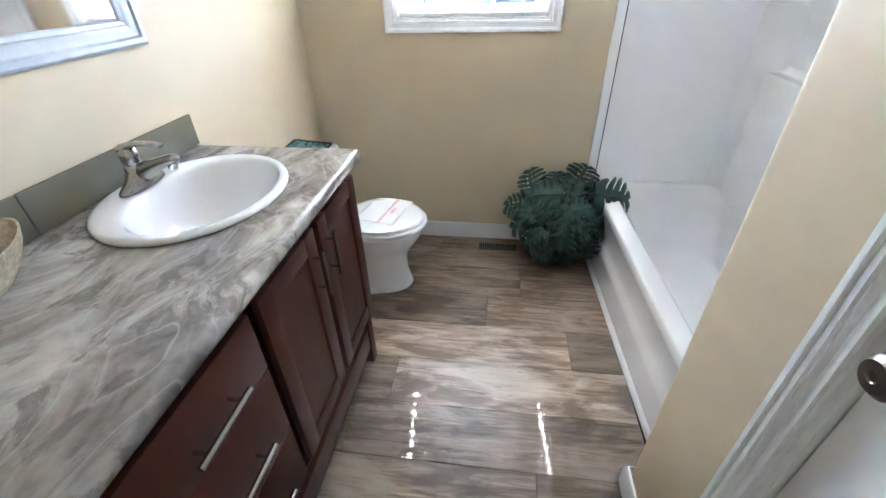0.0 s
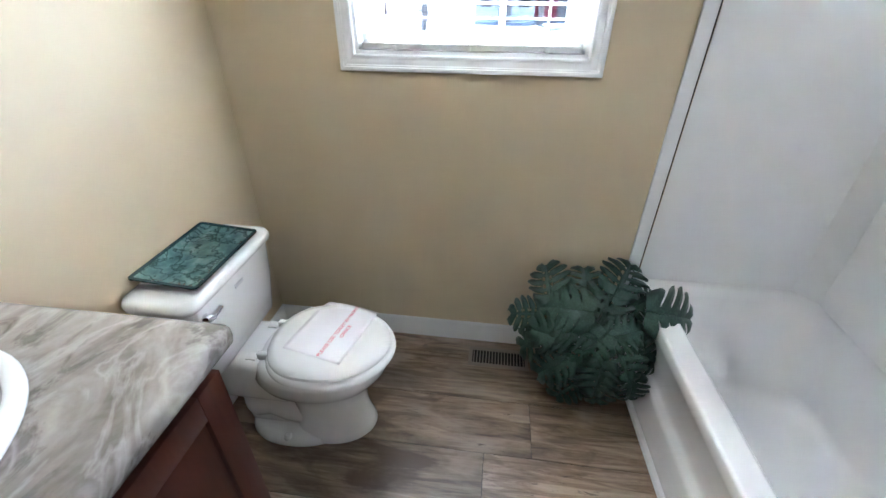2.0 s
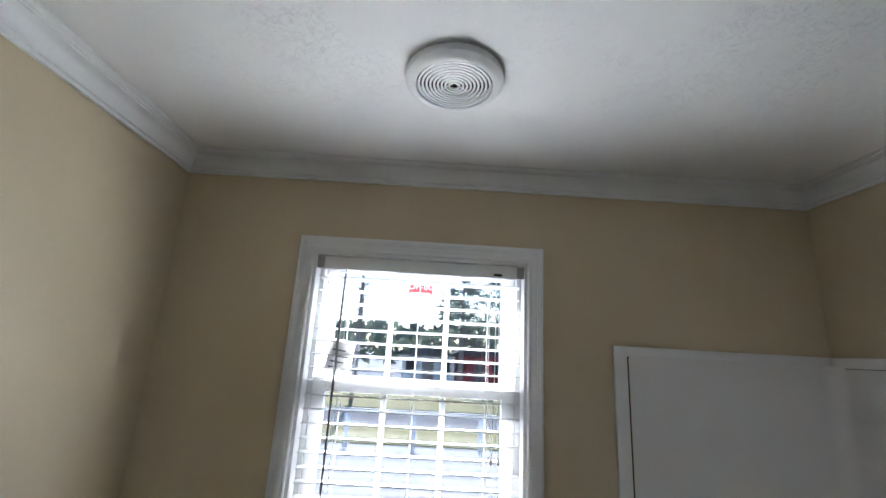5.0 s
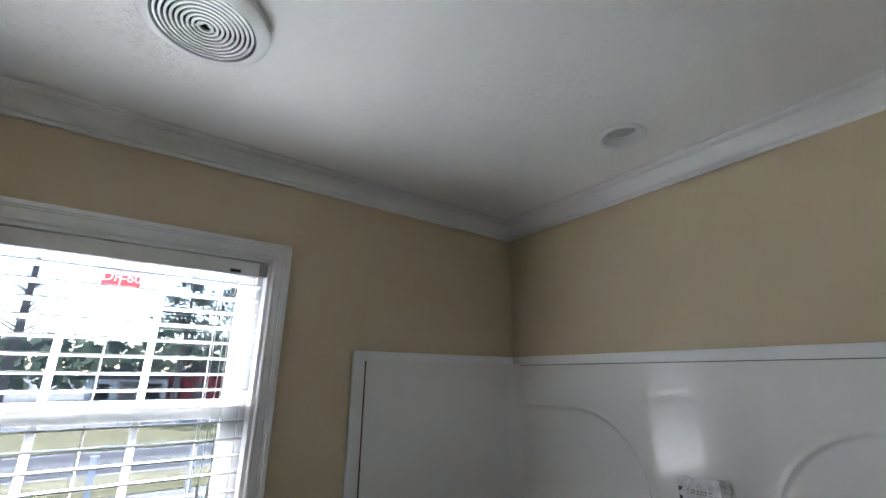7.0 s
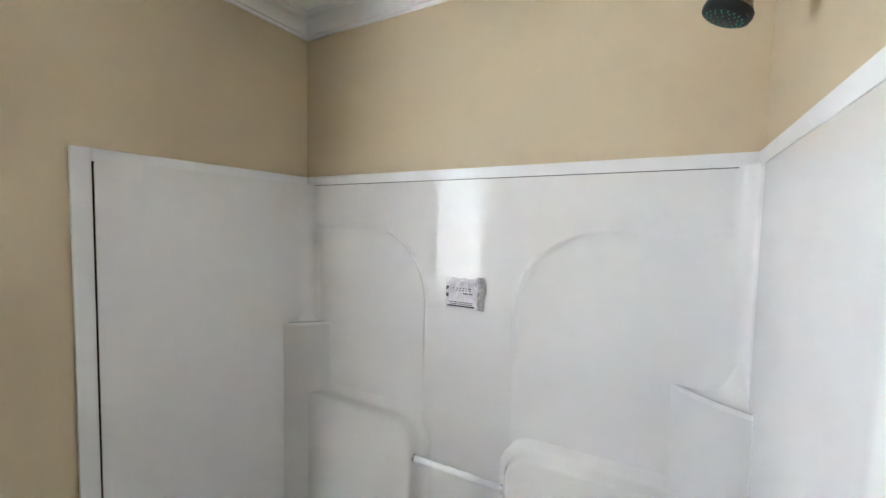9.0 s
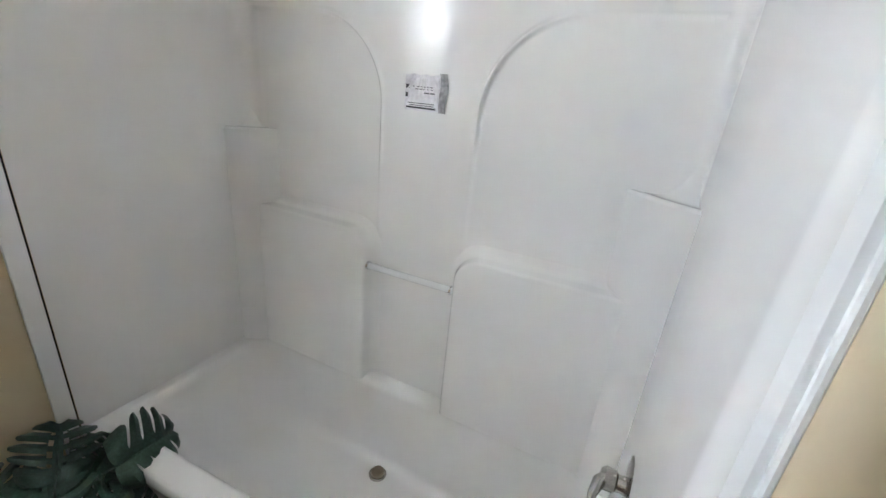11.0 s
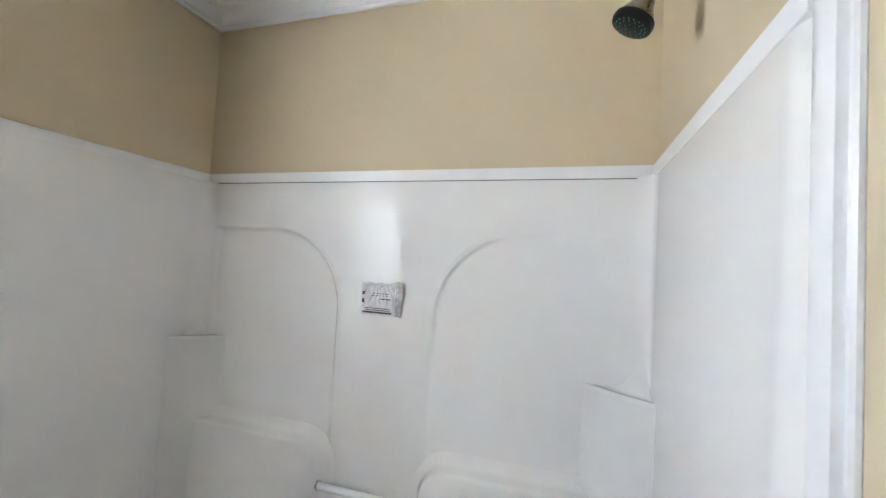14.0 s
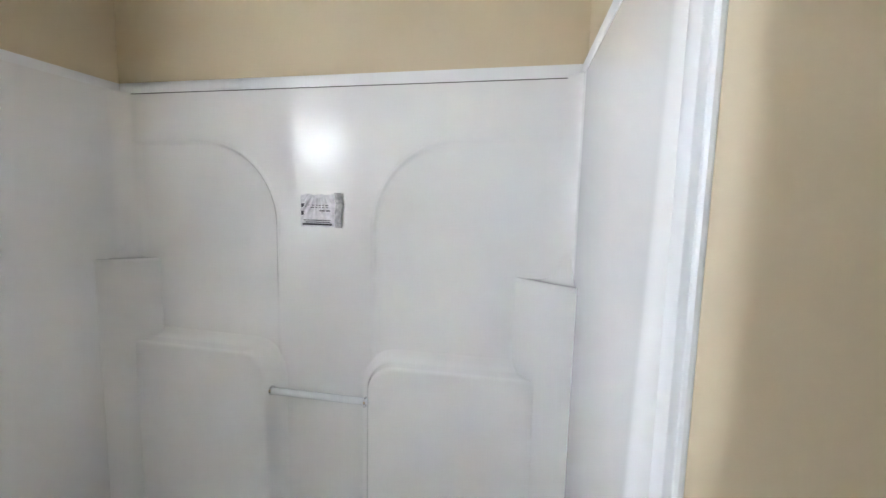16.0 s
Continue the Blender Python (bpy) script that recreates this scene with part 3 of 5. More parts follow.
def corner_shelf(side):
    """A corner column with a small flat dished shelf on top."""
    leg = 0.128
    if side > 0:
        cx, cy = PX + 0.004, YW + 0.004
        a, c = Vector((cx - leg, cy, 0)), Vector((cx, cy - leg, 0))
    else:
        cx, cy = PX + 0.004, near_y(PX) + 0.008
        a, c = Vector((cx, cy + leg + 0.03, 0)), Vector((cx - leg, cy, 0))
    n = 14
    mid = Vector((cx, cy, 0))
    outs = []
    dirn = ((a + c) / 2 - mid).normalized()
    for k in range(n + 1):
        t = k / n
        bow = 0.012 * math.sin(math.pi * t)
        outs.append(a.lerp(c, t) + dirn * bow)
    rings = []
    for z, o in ((LEDGE - 0.01, 0.0), (1.285, 0.0), (1.303, 0.002), (1.310, -0.003), (1.3115, -0.010), (1.309, -0.018)):
        rings.append([p + dirn * o + Vector((0, 0, z)) for p in outs] + [mid + Vector((0, 0, z))])
    # the dished top sweeps up into the corner
    for f, z in ((0.20, 1.3080), (0.36, 1.3095), (0.48, 1.3150), (0.58, 1.3260), (0.66, 1.344), (0.72, 1.370), (0.76, 1.41), (0.80, 1.45)):
        rings.append([(p - dirn * 0.018).lerp(mid, f) + Vector((0, 0, z)) for p in outs] + [mid + Vector((0, 0, z))])
    return loft(rings, True)


part("corner_shelf", corner_shelf(1), FIBRE, tub, sharp=28)
part("corner_shelf", corner_shelf(-1), FIBRE, tub, sharp=28)
# basin with rim and ledge
n = 8
y1, y0 = -0.014, near_y(1.9) + 0.012
rings = [rrect(TUB_X + 0.012, PX + 0.01, y0, y1, 0.006, LEDGE + 0.0140, n),
         rrect(TUB_X + 0.014, PX, y0 + 0.004, y1 - 0.004, 0.008, LEDGE + 0.0142, n),
         rrect(TUB_X + 0.074, 2.285, y0 + 0.028, y1 - 0.028, 0.05, LEDGE + 0.013, n),
         rrect(TUB_X + 0.086, 2.270, y0 + 0.040, y1 - 0.042, 0.08, LEDGE + 0.009, n),
         rrect(TUB_X + 0.094, 2.258, y0 + 0.055, y1 - 0.055, 0.10, LEDGE - 0.018, n),
         rrect(TUB_X + 0.110, 2.252, y0 + 0.07, y1 - 0.075, 0.12, LEDGE - 0.08, n),
         rrect(TUB_X + 0.135, 2.244, y0 + 0.10, y1 - 0.14, 0.14, 0.22, n),
         rrect(TUB_X + 0.160, 2.236, y0 + 0.13, y1 - 0.20, 0.15, 0.13, n),
         rrect(TUB_X + 0.185, 2.222, y0 + 0.15, y1 - 0.235, 0.14, 0.102, n),
         rrect(TUB_X + 0.225, 2.190, y0 + 0.19, y1 - 0.28, 0.11, 0.093, n),
         rrect(TUB_X + 0.29, 2.12, y0 + 0.3, y1 - 0.4, 0.06, 0.090, n)]
b = loft(rings, True, (False, True))
for v in b.verts:
    v.co.x += skew(v.co.y) * min(1.0, max(0.0, (PX - v.co.x) / (PX - TUB_X)))
part("basin", b, FIBRE, tub, sharp=80)
# apron: section across the front, run along the tub
sec = [(TUB_X + 0.016, LEDGE + 0.0138), (TUB_X + 0.010, LEDGE + 0.0136), (TUB_X + 0.004, LEDGE + 0.010), (TUB_X + 0.001, LEDGE + 0.003), (TUB_X + 0.001, LEDGE - 0.028), (TUB_X + 0.006, LEDGE - 0.044),
       (TUB_X + 0.018, LEDGE - 0.09), (TUB_X + 0.028, 0.28), (TUB_X + 0.031, 0.235), (TUB_X + 0.026, 0.212), (TUB_X + 0.014, 0.195), (TUB_X + 0.010, 0.17), (TUB_X + 0.012, 0.02), (TUB_X + 0.012, 0.002)]
rows = [[(x + skew(y), y, z) for x, z in sec] for y in (near_y(TUB_X) + 0.004, -1.0, -0.5, -0.013)]
part("apron", loft(rows, False), FIBRE, tub, sharp=80)
drain = lathe([(0.034, 0.0), (0.034, 0.004), (0.030, 0.007), (0.029, 0.006), (0.0, 0.006)], (2.180, -0.72, 0.0935), seg=28, caps=(True, False))
drain = part("drain_ring", drain, NICKEL, tub, "brushed nickel drain")
part("drain_stopper", lathe([(0.025, 0.0), (0.025, 0.012), (0.021, 0.017), (0.0, 0.018)], (2.180, -0.72, 0.0985), seg=28, caps=(True, False)), BRONZE, drain)
part("grab_bar", tube([(2.276, -0.580, 0.906), (2.276, -0.908, 0.908)], 0.0115, 16), CLEAR, tub, "clear acrylic bar")
for y in (-0.585, -0.903):
    part("bar_socket", lathe([(0.015, -0.003), (0.016, 0.003)], (2.276, y, 0.907), (0, 1, 0), 20), CHROME, tub)
# crinkled packet stuck to the back panel
bag = thing("plastic_packet", (PX - 0.004, -0.742, 1.43), "crinkled clear plastic packet with leaflet on shower wall", "packet")
b = bmesh.new()
NY, NZ = 60, 34
grid = []
for i in range(NY + 1):
    row = []
    for j in range(NZ + 1):
        y, z = -0.671 - 0.114 * i / NY, 1.434 + 0.099 * j / NZ
        e = min(i, NY - i, j, NZ - j)
        a = math.atan2(y + 0.738, 1.572 - z)
        f = smooth(1.45, 1.50, z)
        pleat = abs(math.sin(a * 19 + 0.6 * math.sin(a * 7))) ** 1.6
        d = (0.0025 + f * 0.0042 * pleat + 0.0045 * (1 - 0.6 * f) * max(0.0, noise.noise((y * 70, z * 70, 3.0)))) * min(1.0, e / 4)
        row.append(b.verts.new((PX - 0.0025 - max(0.0, d), y + 0.001 * math.sin(z * 200), z + 0.0015 * math.sin(y * 160))))
    grid.append(row)
for i in range(NY):
    for j in range(NZ):
        b.faces.new((grid[i][j], grid[i + 1][j], grid[i + 1][j + 1], grid[i][j + 1]))
part("film", b, FILM, bag, sharp=80)
b = bmesh.new()
grid = []
for i in range(9):
    row = []
    for j in range(15):
        y, z = -0.7845 - 0.027 * i / 8, 1.433 + 0.106 * j / 14
        row.append(b.verts.new((PX - 0.002 - 0.005 * (i / 8) ** 2 - 0.0015 * math.sin(j * 0.9 + i * 0.4) * i / 8, y + 0.003 * math.sin(j * 0.5), z)))
    grid.append(row)
for i in range(8):
    for j in range(14):
        b.faces.new((grid[i][j], grid[i + 1][j], grid[i + 1][j + 1], grid[i][j + 1]))
part("torn_flap", b, plain("grey_plastic_film", (0.42, 0.41, 0.41), 0.2, vary=0.3, scale=80.0), bag, sharp=80)
for ya, yb, za, zb in ((-0.680, -0.778, 1.4395, 1.4445), (-0.690, -0.772, 1.4475, 1.4495), (-0.684, -0.774, 1.4535, 1.4555), (-0.676, -0.690, 1.494, 1.505), (-0.700, -0.772, 1.499, 1.5012), (-0.700, -0.765, 1.4925, 1.4945), (-0.676, -0.684, 1.470, 1.482), (-0.738, -0.776, 1.482, 1.4855)):
    part("print_bar", box(PX - 0.0080, PX - 0.0074, yb, ya, za, zb), GREYINK, bag)

# trims round the tub opening
tz0, tz1 = 1.852, 1.886
b = box(1.563, 1.607, -0.013, -0.0005, 0.0, tz1, 0.002)
box(1.607, EAST - 0.0005, -0.0128, -0.0005, tz0, tz1, 0.002, bm=b)
box(EAST - 0.013, EAST - 0.0005, near_y(EAST) + 0.013, -0.0128, tz0, tz1, 0.002, bm=b)
o = box(1.607, EAST, -0.0135, 0.0, tz0, tz1, 0.002)
for v in o.verts:
    v.co.y = near_y(v.co.x) + 0.0135 + v.co.y + 0.0005
join(b, o)
o = box(1.565, 1.6015, 0.0005, 0.013, 0.0, tz1, 0.002)
for v in o.verts:
    v.co.y += near_y(v.co.x)
join(b, o)
single("trim_caulk", tube([(1.5605, near_y(1.5605) - 0.001, 0.0), (1.5605, near_y(1.5605) - 0.001, 1.2), (1.5605, near_y(1.5605) - 0.001, tz1)], 0.0065, 10), TRIM, "white caulk bead along the shower trim", "caulk", "structure")
single("shower_trim", b, TRIM, "white flat trim around the tub walls", "trim", "structure")
b = box(1.6055, 1.6118, -0.010, -0.001, 0.40, tz0)
box(1.607, PX, -0.0125, -0.001, tz0 - 0.005, tz0 - 0.0005, bm=b)
box(PX - 0.0012, EAST - 0.001, near_y(EAST) + 0.05, -0.06, tz0 - 0.0022, tz0 - 0.0003, bm=b)
single("trim_joint", b, DARK, "dark open joint under the shower trim", "joint", "structure")
SHOE = [(0.0, 0.0), (0.0, 0.030), (-0.006, 0.029), (-0.012, 0.022), (-0.014, 0.0)]
b = loft([[(TUB_X + 0.0105 + o + skew(y), y, u) for o, u in SHOE] for y in (near_y(TUB_X) + 0.003, -0.015)], True, (True, True))
single("tub_shoe_moulding", b, TRIM, "white shoe moulding along the tub foot", "moulding", "structure")

# ---- shower fittings ----
sh = thing("wall_shower", (1.93, -1.512, 2.13), "dark nickel shower head on a bent arm", "shower head")
SX, SZ = 1.935, 2.155
wy = near_y(SX)
part("wall_flange", lathe([(0.030, 0.001), (0.030, 0.004), (0.022, 0.010), (0.012, 0.013)], (SX, wy, SZ), (0, 1, 0), 28), SHOWERMETAL, sh)
arm = [(SX, wy + 0.005, SZ), (SX, wy + 0.035, SZ - 0.001), (SX, wy + 0.050, SZ - 0.008), (SX, wy + 0.062, SZ - 0.018), (SX, wy + 0.086, SZ - 0.042)]
part("arm", tube(arm, 0.0105, 16), SHOWERMETAL, sh)
d = Vector((0, 0.62, -0.78)).normalized()
p = Vector(arm[-1])
part("ball_joint", lathe([(0.013, -0.012), (0.016, -0.004), (0.016, 0.008), (0.012, 0.014), (0.015, 0.022), (0.017, 0.03)], p, d, 24), SHOWERMETAL, sh)
d2 = Vector((-0.03, 0.42, -0.9)).normalized()
q = p + d * 0.026
head = part("head", lathe([(0.014, 0.0), (0.018, 0.006), (0.020, 0.016), (0.027, 0.028), (0.034, 0.042), (0.036, 0.052), (0.0345, 0.055)], q, d2, 36), SHOWERMETAL, sh)
part("face", lathe([(0.0364, 0.044), (0.0372, 0.050), (0.0355, 0.056), (0.031, 0.0585), (0.0, 0.060)], q, d2, 36, caps=(True, False)), RUBBER, head)
b = bmesh.new()
u = d2.orthogonal().normalized()
v2 = d2.cross(u)
for rr, cnt in ((0.010, 6), (0.020, 12), (0.027, 18)):
    for k in range(cnt):
        a = 2 * math.pi * k / cnt
        lathe([(0.0012, 0.0), (0.0009, 0.002)], q + d2 * 0.0585 + (u * math.cos(a) + v2 * math.sin(a)) * rr, d2, 6, bm=b)
part("nozzles", b, GREENTIP, head)
va = thing("shower_valve", (1.98, near_y(1.98) + 0.012, 0.75), "brushed nickel tub valve with lever handle", "faucet")
vx, vz = 1.975, 0.735
vy = near_y(vx) + 0.012
part("escutcheon", lathe([(0.078, 0.0005), (0.078, 0.004), (0.066, 0.010), (0.030, 0.013)], (vx, vy, vz), (0, 1, 0), 36), NICKEL, va)
part("stem", lathe([(0.020, 0.010), (0.018, 0.030), (0.024, 0.034), (0.026, 0.056), (0.018, 0.066)], (vx, vy, vz), (0, 1, 0), 28), NICKEL, va)
part("lever", tube([(vx, vy + 0.052, vz), (vx - 0.02, vy + 0.066, vz + 0.004), (vx - 0.045, vy + 0.074, vz - 0.012), (vx - 0.062, vy + 0.074, vz - 0.04)], [0.016, 0.014, 0.010, 0.006], 14), NICKEL, va)
sp = thing("tub_spout", (1.975, near_y(1.975) + 0.012, 0.53), "brushed nickel tub spout", "spout")
part("spout_body", tube([(vx, vy, 0.545), (vx, vy + 0.05, 0.545), (vx, vy + 0.10, 0.540), (vx, vy + 0.125, 0.525)], [0.026, 0.025, 0.022, 0.018], 18), NICKEL, sp)
part("diverter", lathe([(0.004, 0.0), (0.004, 0.014), (0.007, 0.016), (0.006, 0.022)], (vx, vy + 0.10, 0.558), seg=14), NICKEL, sp)

# ---- ceiling fittings ----
fan = thing("exhaust_fan", (0.956, -0.56, CEILING_Z), "round white ceiling exhaust fan with ring grille", "fan")
fx, fy = 0.956, -0.557
part("housing", lathe([(0.121, 0.0), (0.123, -0.006), (0.121, -0.018), (0.112, -0.026), (0.096, -0.029), (0.094, -0.026), (0.094, -0.003)], (fx, fy, CEILING_Z - 0.0005), seg=56, caps=(True, False)), VINYL, fan)
part("dark_back", lathe([(0.0945, -0.004), (0.0, -0.004)], (fx, fy, CEILING_Z), seg=40, caps=(False, False)), DARK, fan)
for k in range(9):
    r = 0.0905 - k * 0.0094
    part("grille_ring", lathe([(r, -0.023), (r, -0.027), (r - 0.0047, -0.0275), (r - 0.0047, -0.023), (r, -0.023)], (fx, fy, CEILING_Z), seg=44, caps=(False, False)), VINYL, fan)
for k in range(4):
    a = radians(45 + 90 * k)
    part("grille_rib", tube([(fx + 0.006 * math.cos(a), fy + 0.006 * math.sin(a), CEILING_Z - 0.016), (fx + 0.093 * math.cos(a), fy + 0.093 * math.sin(a), CEILING_Z - 0.016)], 0.002, 6), VINYL, fan)
can = thing("recessed_light", (2.035, -0.795, CEILING_Z), "small white recessed ceiling light, off", "ceiling light")
part("trim_ring", lathe([(0.070, 0.0), (0.071, -0.003), (0.067, -0.0065), (0.058, -0.007), (0.052, -0.003), (0.050, 0.004), (0.046, 0.024), (0.0455, 0.026), (0.0525, 0.026), (0.0525, 0.0)], (LX, LY, CEILING_Z - 0.0004), seg=48, caps=(False, False)), VINYL, can)
part("lens", lathe([(0.0455, 0.025), (0.030, 0.021), (0.0, 0.019)], (LX, LY, CEILING_Z), seg=40, caps=(False, False)), plain("frosted_lens", (0.42, 0.405, 0.395), 0.3), can)
part("housing", lathe([(0.052, 0.027), (0.052, 0.099), (0.0, 0.099)], (LX, LY, CEILING_Z), seg=32, caps=(False, False)), plain("grey_can", (0.30, 0.29, 0.285), 0.5), can)

# ---- vanity ----
VX, VY0, VY1 = 0.543, -2.44, -1.052
TOPZ = 0.976
van = thing("vanity_cabinet", (0.27, -1.74, 0.0), "dark cherry wooden bathroom vanity cabinet with bar pulls", "cabinet")
b = box(0.002, VX - 0.36, VY0, VY1, 0.285, 0.79)
box(0.002, VX - 0.0205, VY0, VY1 - 0.005, 0.27, 0.2845, bm=b)
part("carcass", b, CHERRY, van)
b = box(VX - 0.02, VX, VY0, VY1, 0.885, TOPZ - 0.04, 0.001)
box(VX - 0.02, VX, VY0, VY1, 0.27, 0.315, 0.001, bm=b)
for ya, yb in ((VY1 - 0.03, VY1), (VY0, VY0 + 0.03)):
    box(VX - 0.0195, VX - 0.0005, ya, yb, 0.315, 0.885, 0.001, bm=b)
# near-black colour paints the shade behind the doors onto the cherry frame
part("face_frame", b, FRAMESHADE_TOEKICK, van, "cherry face frame with its shade painted in as near-black colour")
part("side_panel", box(0.004, VX - 0.02, VY1 - 0.004, VY1 + 0.001, 0.03, TOPZ - 0.041), CHERRY, van)
for y in (VY1 - 0.05, VY0):
    part("foot", box(VX - 0.05, VX + 0.004, y, y + 0.05, 0.0, 0.27, 0.002), CHERRY, van)
b = box(VX - 0.024, VX - 0.002, VY0 + 0.05, VY1 - 0.05, 0.09, 0.20, 0.003)
part("base_rail", b, CHERRY, van)
part("toe_board", box(VX - 0.12, VX - 0.11, VY0, VY1 - 0.01, 0.0, 0.268), FRAMESHADE_TOEKICK, van)


def bar_pull(parent, a, c):
    """A round bar on two posts; a and c are its ends, the cabinet lies towards -x."""
    a, c = Vector(a), Vector(c)
    h = part("handle", tube([a, c], 0.0072, 14), NICKEL, parent, "brushed nickel bar pull")
    for t in (0.17, 0.83):
        p = a.lerp(c, t)
        part("handle_post", tube([p, (VX + 0.02, p.y, p.z)], 0.0045, 10), NICKEL, parent)
    return h


def shaker(name, ya, yb, za, zb, handle):
    x0, x1 = VX + 0.001, VX + 0.021
    w = 0.058
    b = box(x0, x1, ya, ya + w, za, zb, 0.0015)
    box(x0, x1, yb - w, yb, za, zb, 0.0015, bm=b)
    box(x0, x1 - 0.0002, ya + w, yb - w, za, za + w, 0.0015, bm=b)
    box(x0, x1 - 0.0002, ya + w, yb - w, zb - w, zb, 0.0015, bm=b)
    d = part(name, b, CHERRY, van)
    part("panel", box(x0 + 0.002, x1 - 0.010, ya + w - 0.004, yb - w + 0.004, za + w - 0.004, zb - w + 0.004), CHERRY, d)
    bar_pull(d, *handle)
    return d


HX = VX + 0.052
shaker("door", -1.380, -1.058, 0.292, 0.895, ((HX, -1.352, 0.700), (HX, -1.352, 0.850)))
shaker("door", -1.714, -1.410, 0.292, 0.895, ((HX, -1.447, 0.695), (HX, -1.447, 0.845)))
for za, zb, zh in ((0.735, 0.895, 0.795), (0.515, 0.728, 0.60), (0.292, 0.508, 0.40)):
    d = part("drawer_front", box(VX + 0.001, VX + 0.021, -2.11, -1.752, za, zb, 0.002), CHERRY, van)
    bar_pull(d, (HX, -2.015, zh), (HX, -1.853, zh))
    d = part("drawer_front", box(VX + 0.001, VX + 0.021, -2.435, -2.118, za, zb, 0.002), CHERRY, van)

# countertop with a rolled front edge and a hole for the basin
SKX, SKY, SRX, SRY = 0.252, -1.398, 0.230, 0.264
ctop = thing("countertop", (0.28, -1.7, TOPZ), "grey marbled laminate countertop with rolled edge", "countertop")
CX1, CY0, CY1 = 0.592, -2.46, -1.024


b = bmesh.new()
# flat field as a grid with the basin's oval left out
n = 96
ring_in, ring_out = [], []
xa, xb, ya, yb = 0.002, CX1 - 0.016, SKY - 0.36, CY1 - 0.016
cxm, cym = SKX, SKY
corners = [math.atan2(y - cym, x - cxm) % (2 * math.pi) for x, y in ((xb, yb), (xa, yb), (xa, ya), (xb, ya))]
angles = sorted(set([2 * math.pi * k / n for k in range(n)] + corners))
for a in angles:
    c, s = math.cos(a), math.sin(a)
    ring_in.append((cxm + 0.9 * SRX * c, cym + 0.9 * SRY * s, TOPZ))
    ts = []
    if c > 1e-9:
        ts.append((xb - cxm) / c)
    if c < -1e-9:
        ts.append((xa - cxm) / c)
    if s > 1e-9:
        ts.append((yb - cym) / s)
    if s < -1e-9:
        ts.append((ya - cym) / s)
    t = min(ts)
    ring_out.append((cxm + t * c, cym + t * s, TOPZ))
loft([[(x, y, TOPZ - 0.03) for x, y, z in ring_in], ring_in, ring_out], True, bm=b)
v = [b.verts.new(p) for p in ((xa, CY0, TOPZ), (xb, CY0, TOPZ), (xb, ya, TOPZ), (xa, ya, TOPZ))]
b.faces.new(v)
# rolled edges
edge = [(0.0, 0.0), (0.006, -0.001), (0.012, -0.005), (0.0155, -0.012), (0.016, -0.024), (0.014, -0.034), (0.008, -0.040), (-0.03, -0.040)]
rows = []
for px, py, ox, oy in ((xb, CY0, 1, 0),):
    rows.append([(px + o, py, TOPZ + u) for o, u in edge])
for k in range(7):
    a = radians(90 * k / 6)
    rows.append([(xb + o * math.cos(a), yb + o * math.sin(a), TOPZ + u) for o, u in edge])
rows.append([(xa, yb + o, TOPZ + u) for o, u in edge])
bmesh.ops.remove_doubles(b, verts=b.verts, dist=0.0004)
part("worktop", b, MARBLE, ctop, sharp=50)
part("rolled_edge", loft(rows, False), MARBLE, ctop, sharp=50)
sp2 = thing("backsplash", (0.006, -1.7, TOPZ), "glossy taupe tile backsplash on the countertop", "backsplash")
part("grout_bed", box(0.0005, 0.005, CY0, CY1 - 0.002, TOPZ + 0.0005, TOPZ + 0.102), GROUT, sp2)
y = CY1 + 0.001
while y > CY0 + 0.05:
    part("tile", box(0.001, 0.011, max(y - 0.302, CY0), y, TOPZ + 0.001, TOPZ + 0.103, 0.0015), SPLASH, sp2)
    y -= 0.305

# wash basin: oval drop-in
sink = thing("sink", (SKX, SKY, TOPZ), "white oval drop-in porcelain sink", "sink")


def oval(f, z, dx=0.0, n=64, wide=None):
    g = f if wide is None else wide
    return [(SKX + dx + SRX * f * math.cos(2 * math.pi * k / n), SKY + SRY * g * math.sin(2 * math.pi * k / n), TOPZ + z) for k in range(n)]


rings = [oval(0.985, 0.0), oval(1.0, 0.003), oval(1.0, 0.008), oval(0.985, 0.013), oval(0.955, 0.0155), oval(0.93, 0.016)]
for f, g, z, dx in ((0.80, 0.885, 0.0150, 0.022), (0.765, 0.862, 0.012, 0.028), (0.745, 0.845, 0.004, 0.031), (0.725, 0.825, -0.014, 0.033), (0.68, 0.765, -0.05, 0.033), (0.62, 0.68, -0.09, 0.030), (0.50, 0.54, -0.122, 0.026), (0.34, 0.36, -0.138, 0.02), (0.14, 0.14, -0.145, 0.014)):
    rings.append(oval(f, z, dx, wide=g))
part("bowl", loft(rings, True, (False, True)), PORCELAIN, sink, sharp=80)
part("drain", lathe([(0.024, 0.0), (0.024, 0.003), (0.018, 0.004), (0.0, 0.002)], (SKX + 0.014, SKY, TOPZ - 0.1445), seg=24, caps=(True, False)), NICKEL, sink)
fx0, fy0, fz0 = 0.088, -1.388, TOPZ + 0.0145
fa = thing("sink_faucet", (fx0, fy0, fz0), "brushed nickel single-lever sink faucet", "faucet")
rings = []
for z, rx, ry in ((0.0, 0.027, 0.078), (0.004, 0.029, 0.081), (0.010, 0.028, 0.078), (0.017, 0.027, 0.064), (0.024, 0.027, 0.048), (0.034, 0.0265, 0.037), (0.048, 0.026, 0.030), (0.060, 0.0245, 0.0265), (0.066, 0.020, 0.021)):
    rings.append([(fx0 + rx * math.cos(2 * math.pi * k / 40), fy0 + ry * math.sin(2 * math.pi * k / 40), fz0 + z) for k in range(40)])
part("base", loft(rings, True, (True, True)), NICKEL, fa, sharp=60)
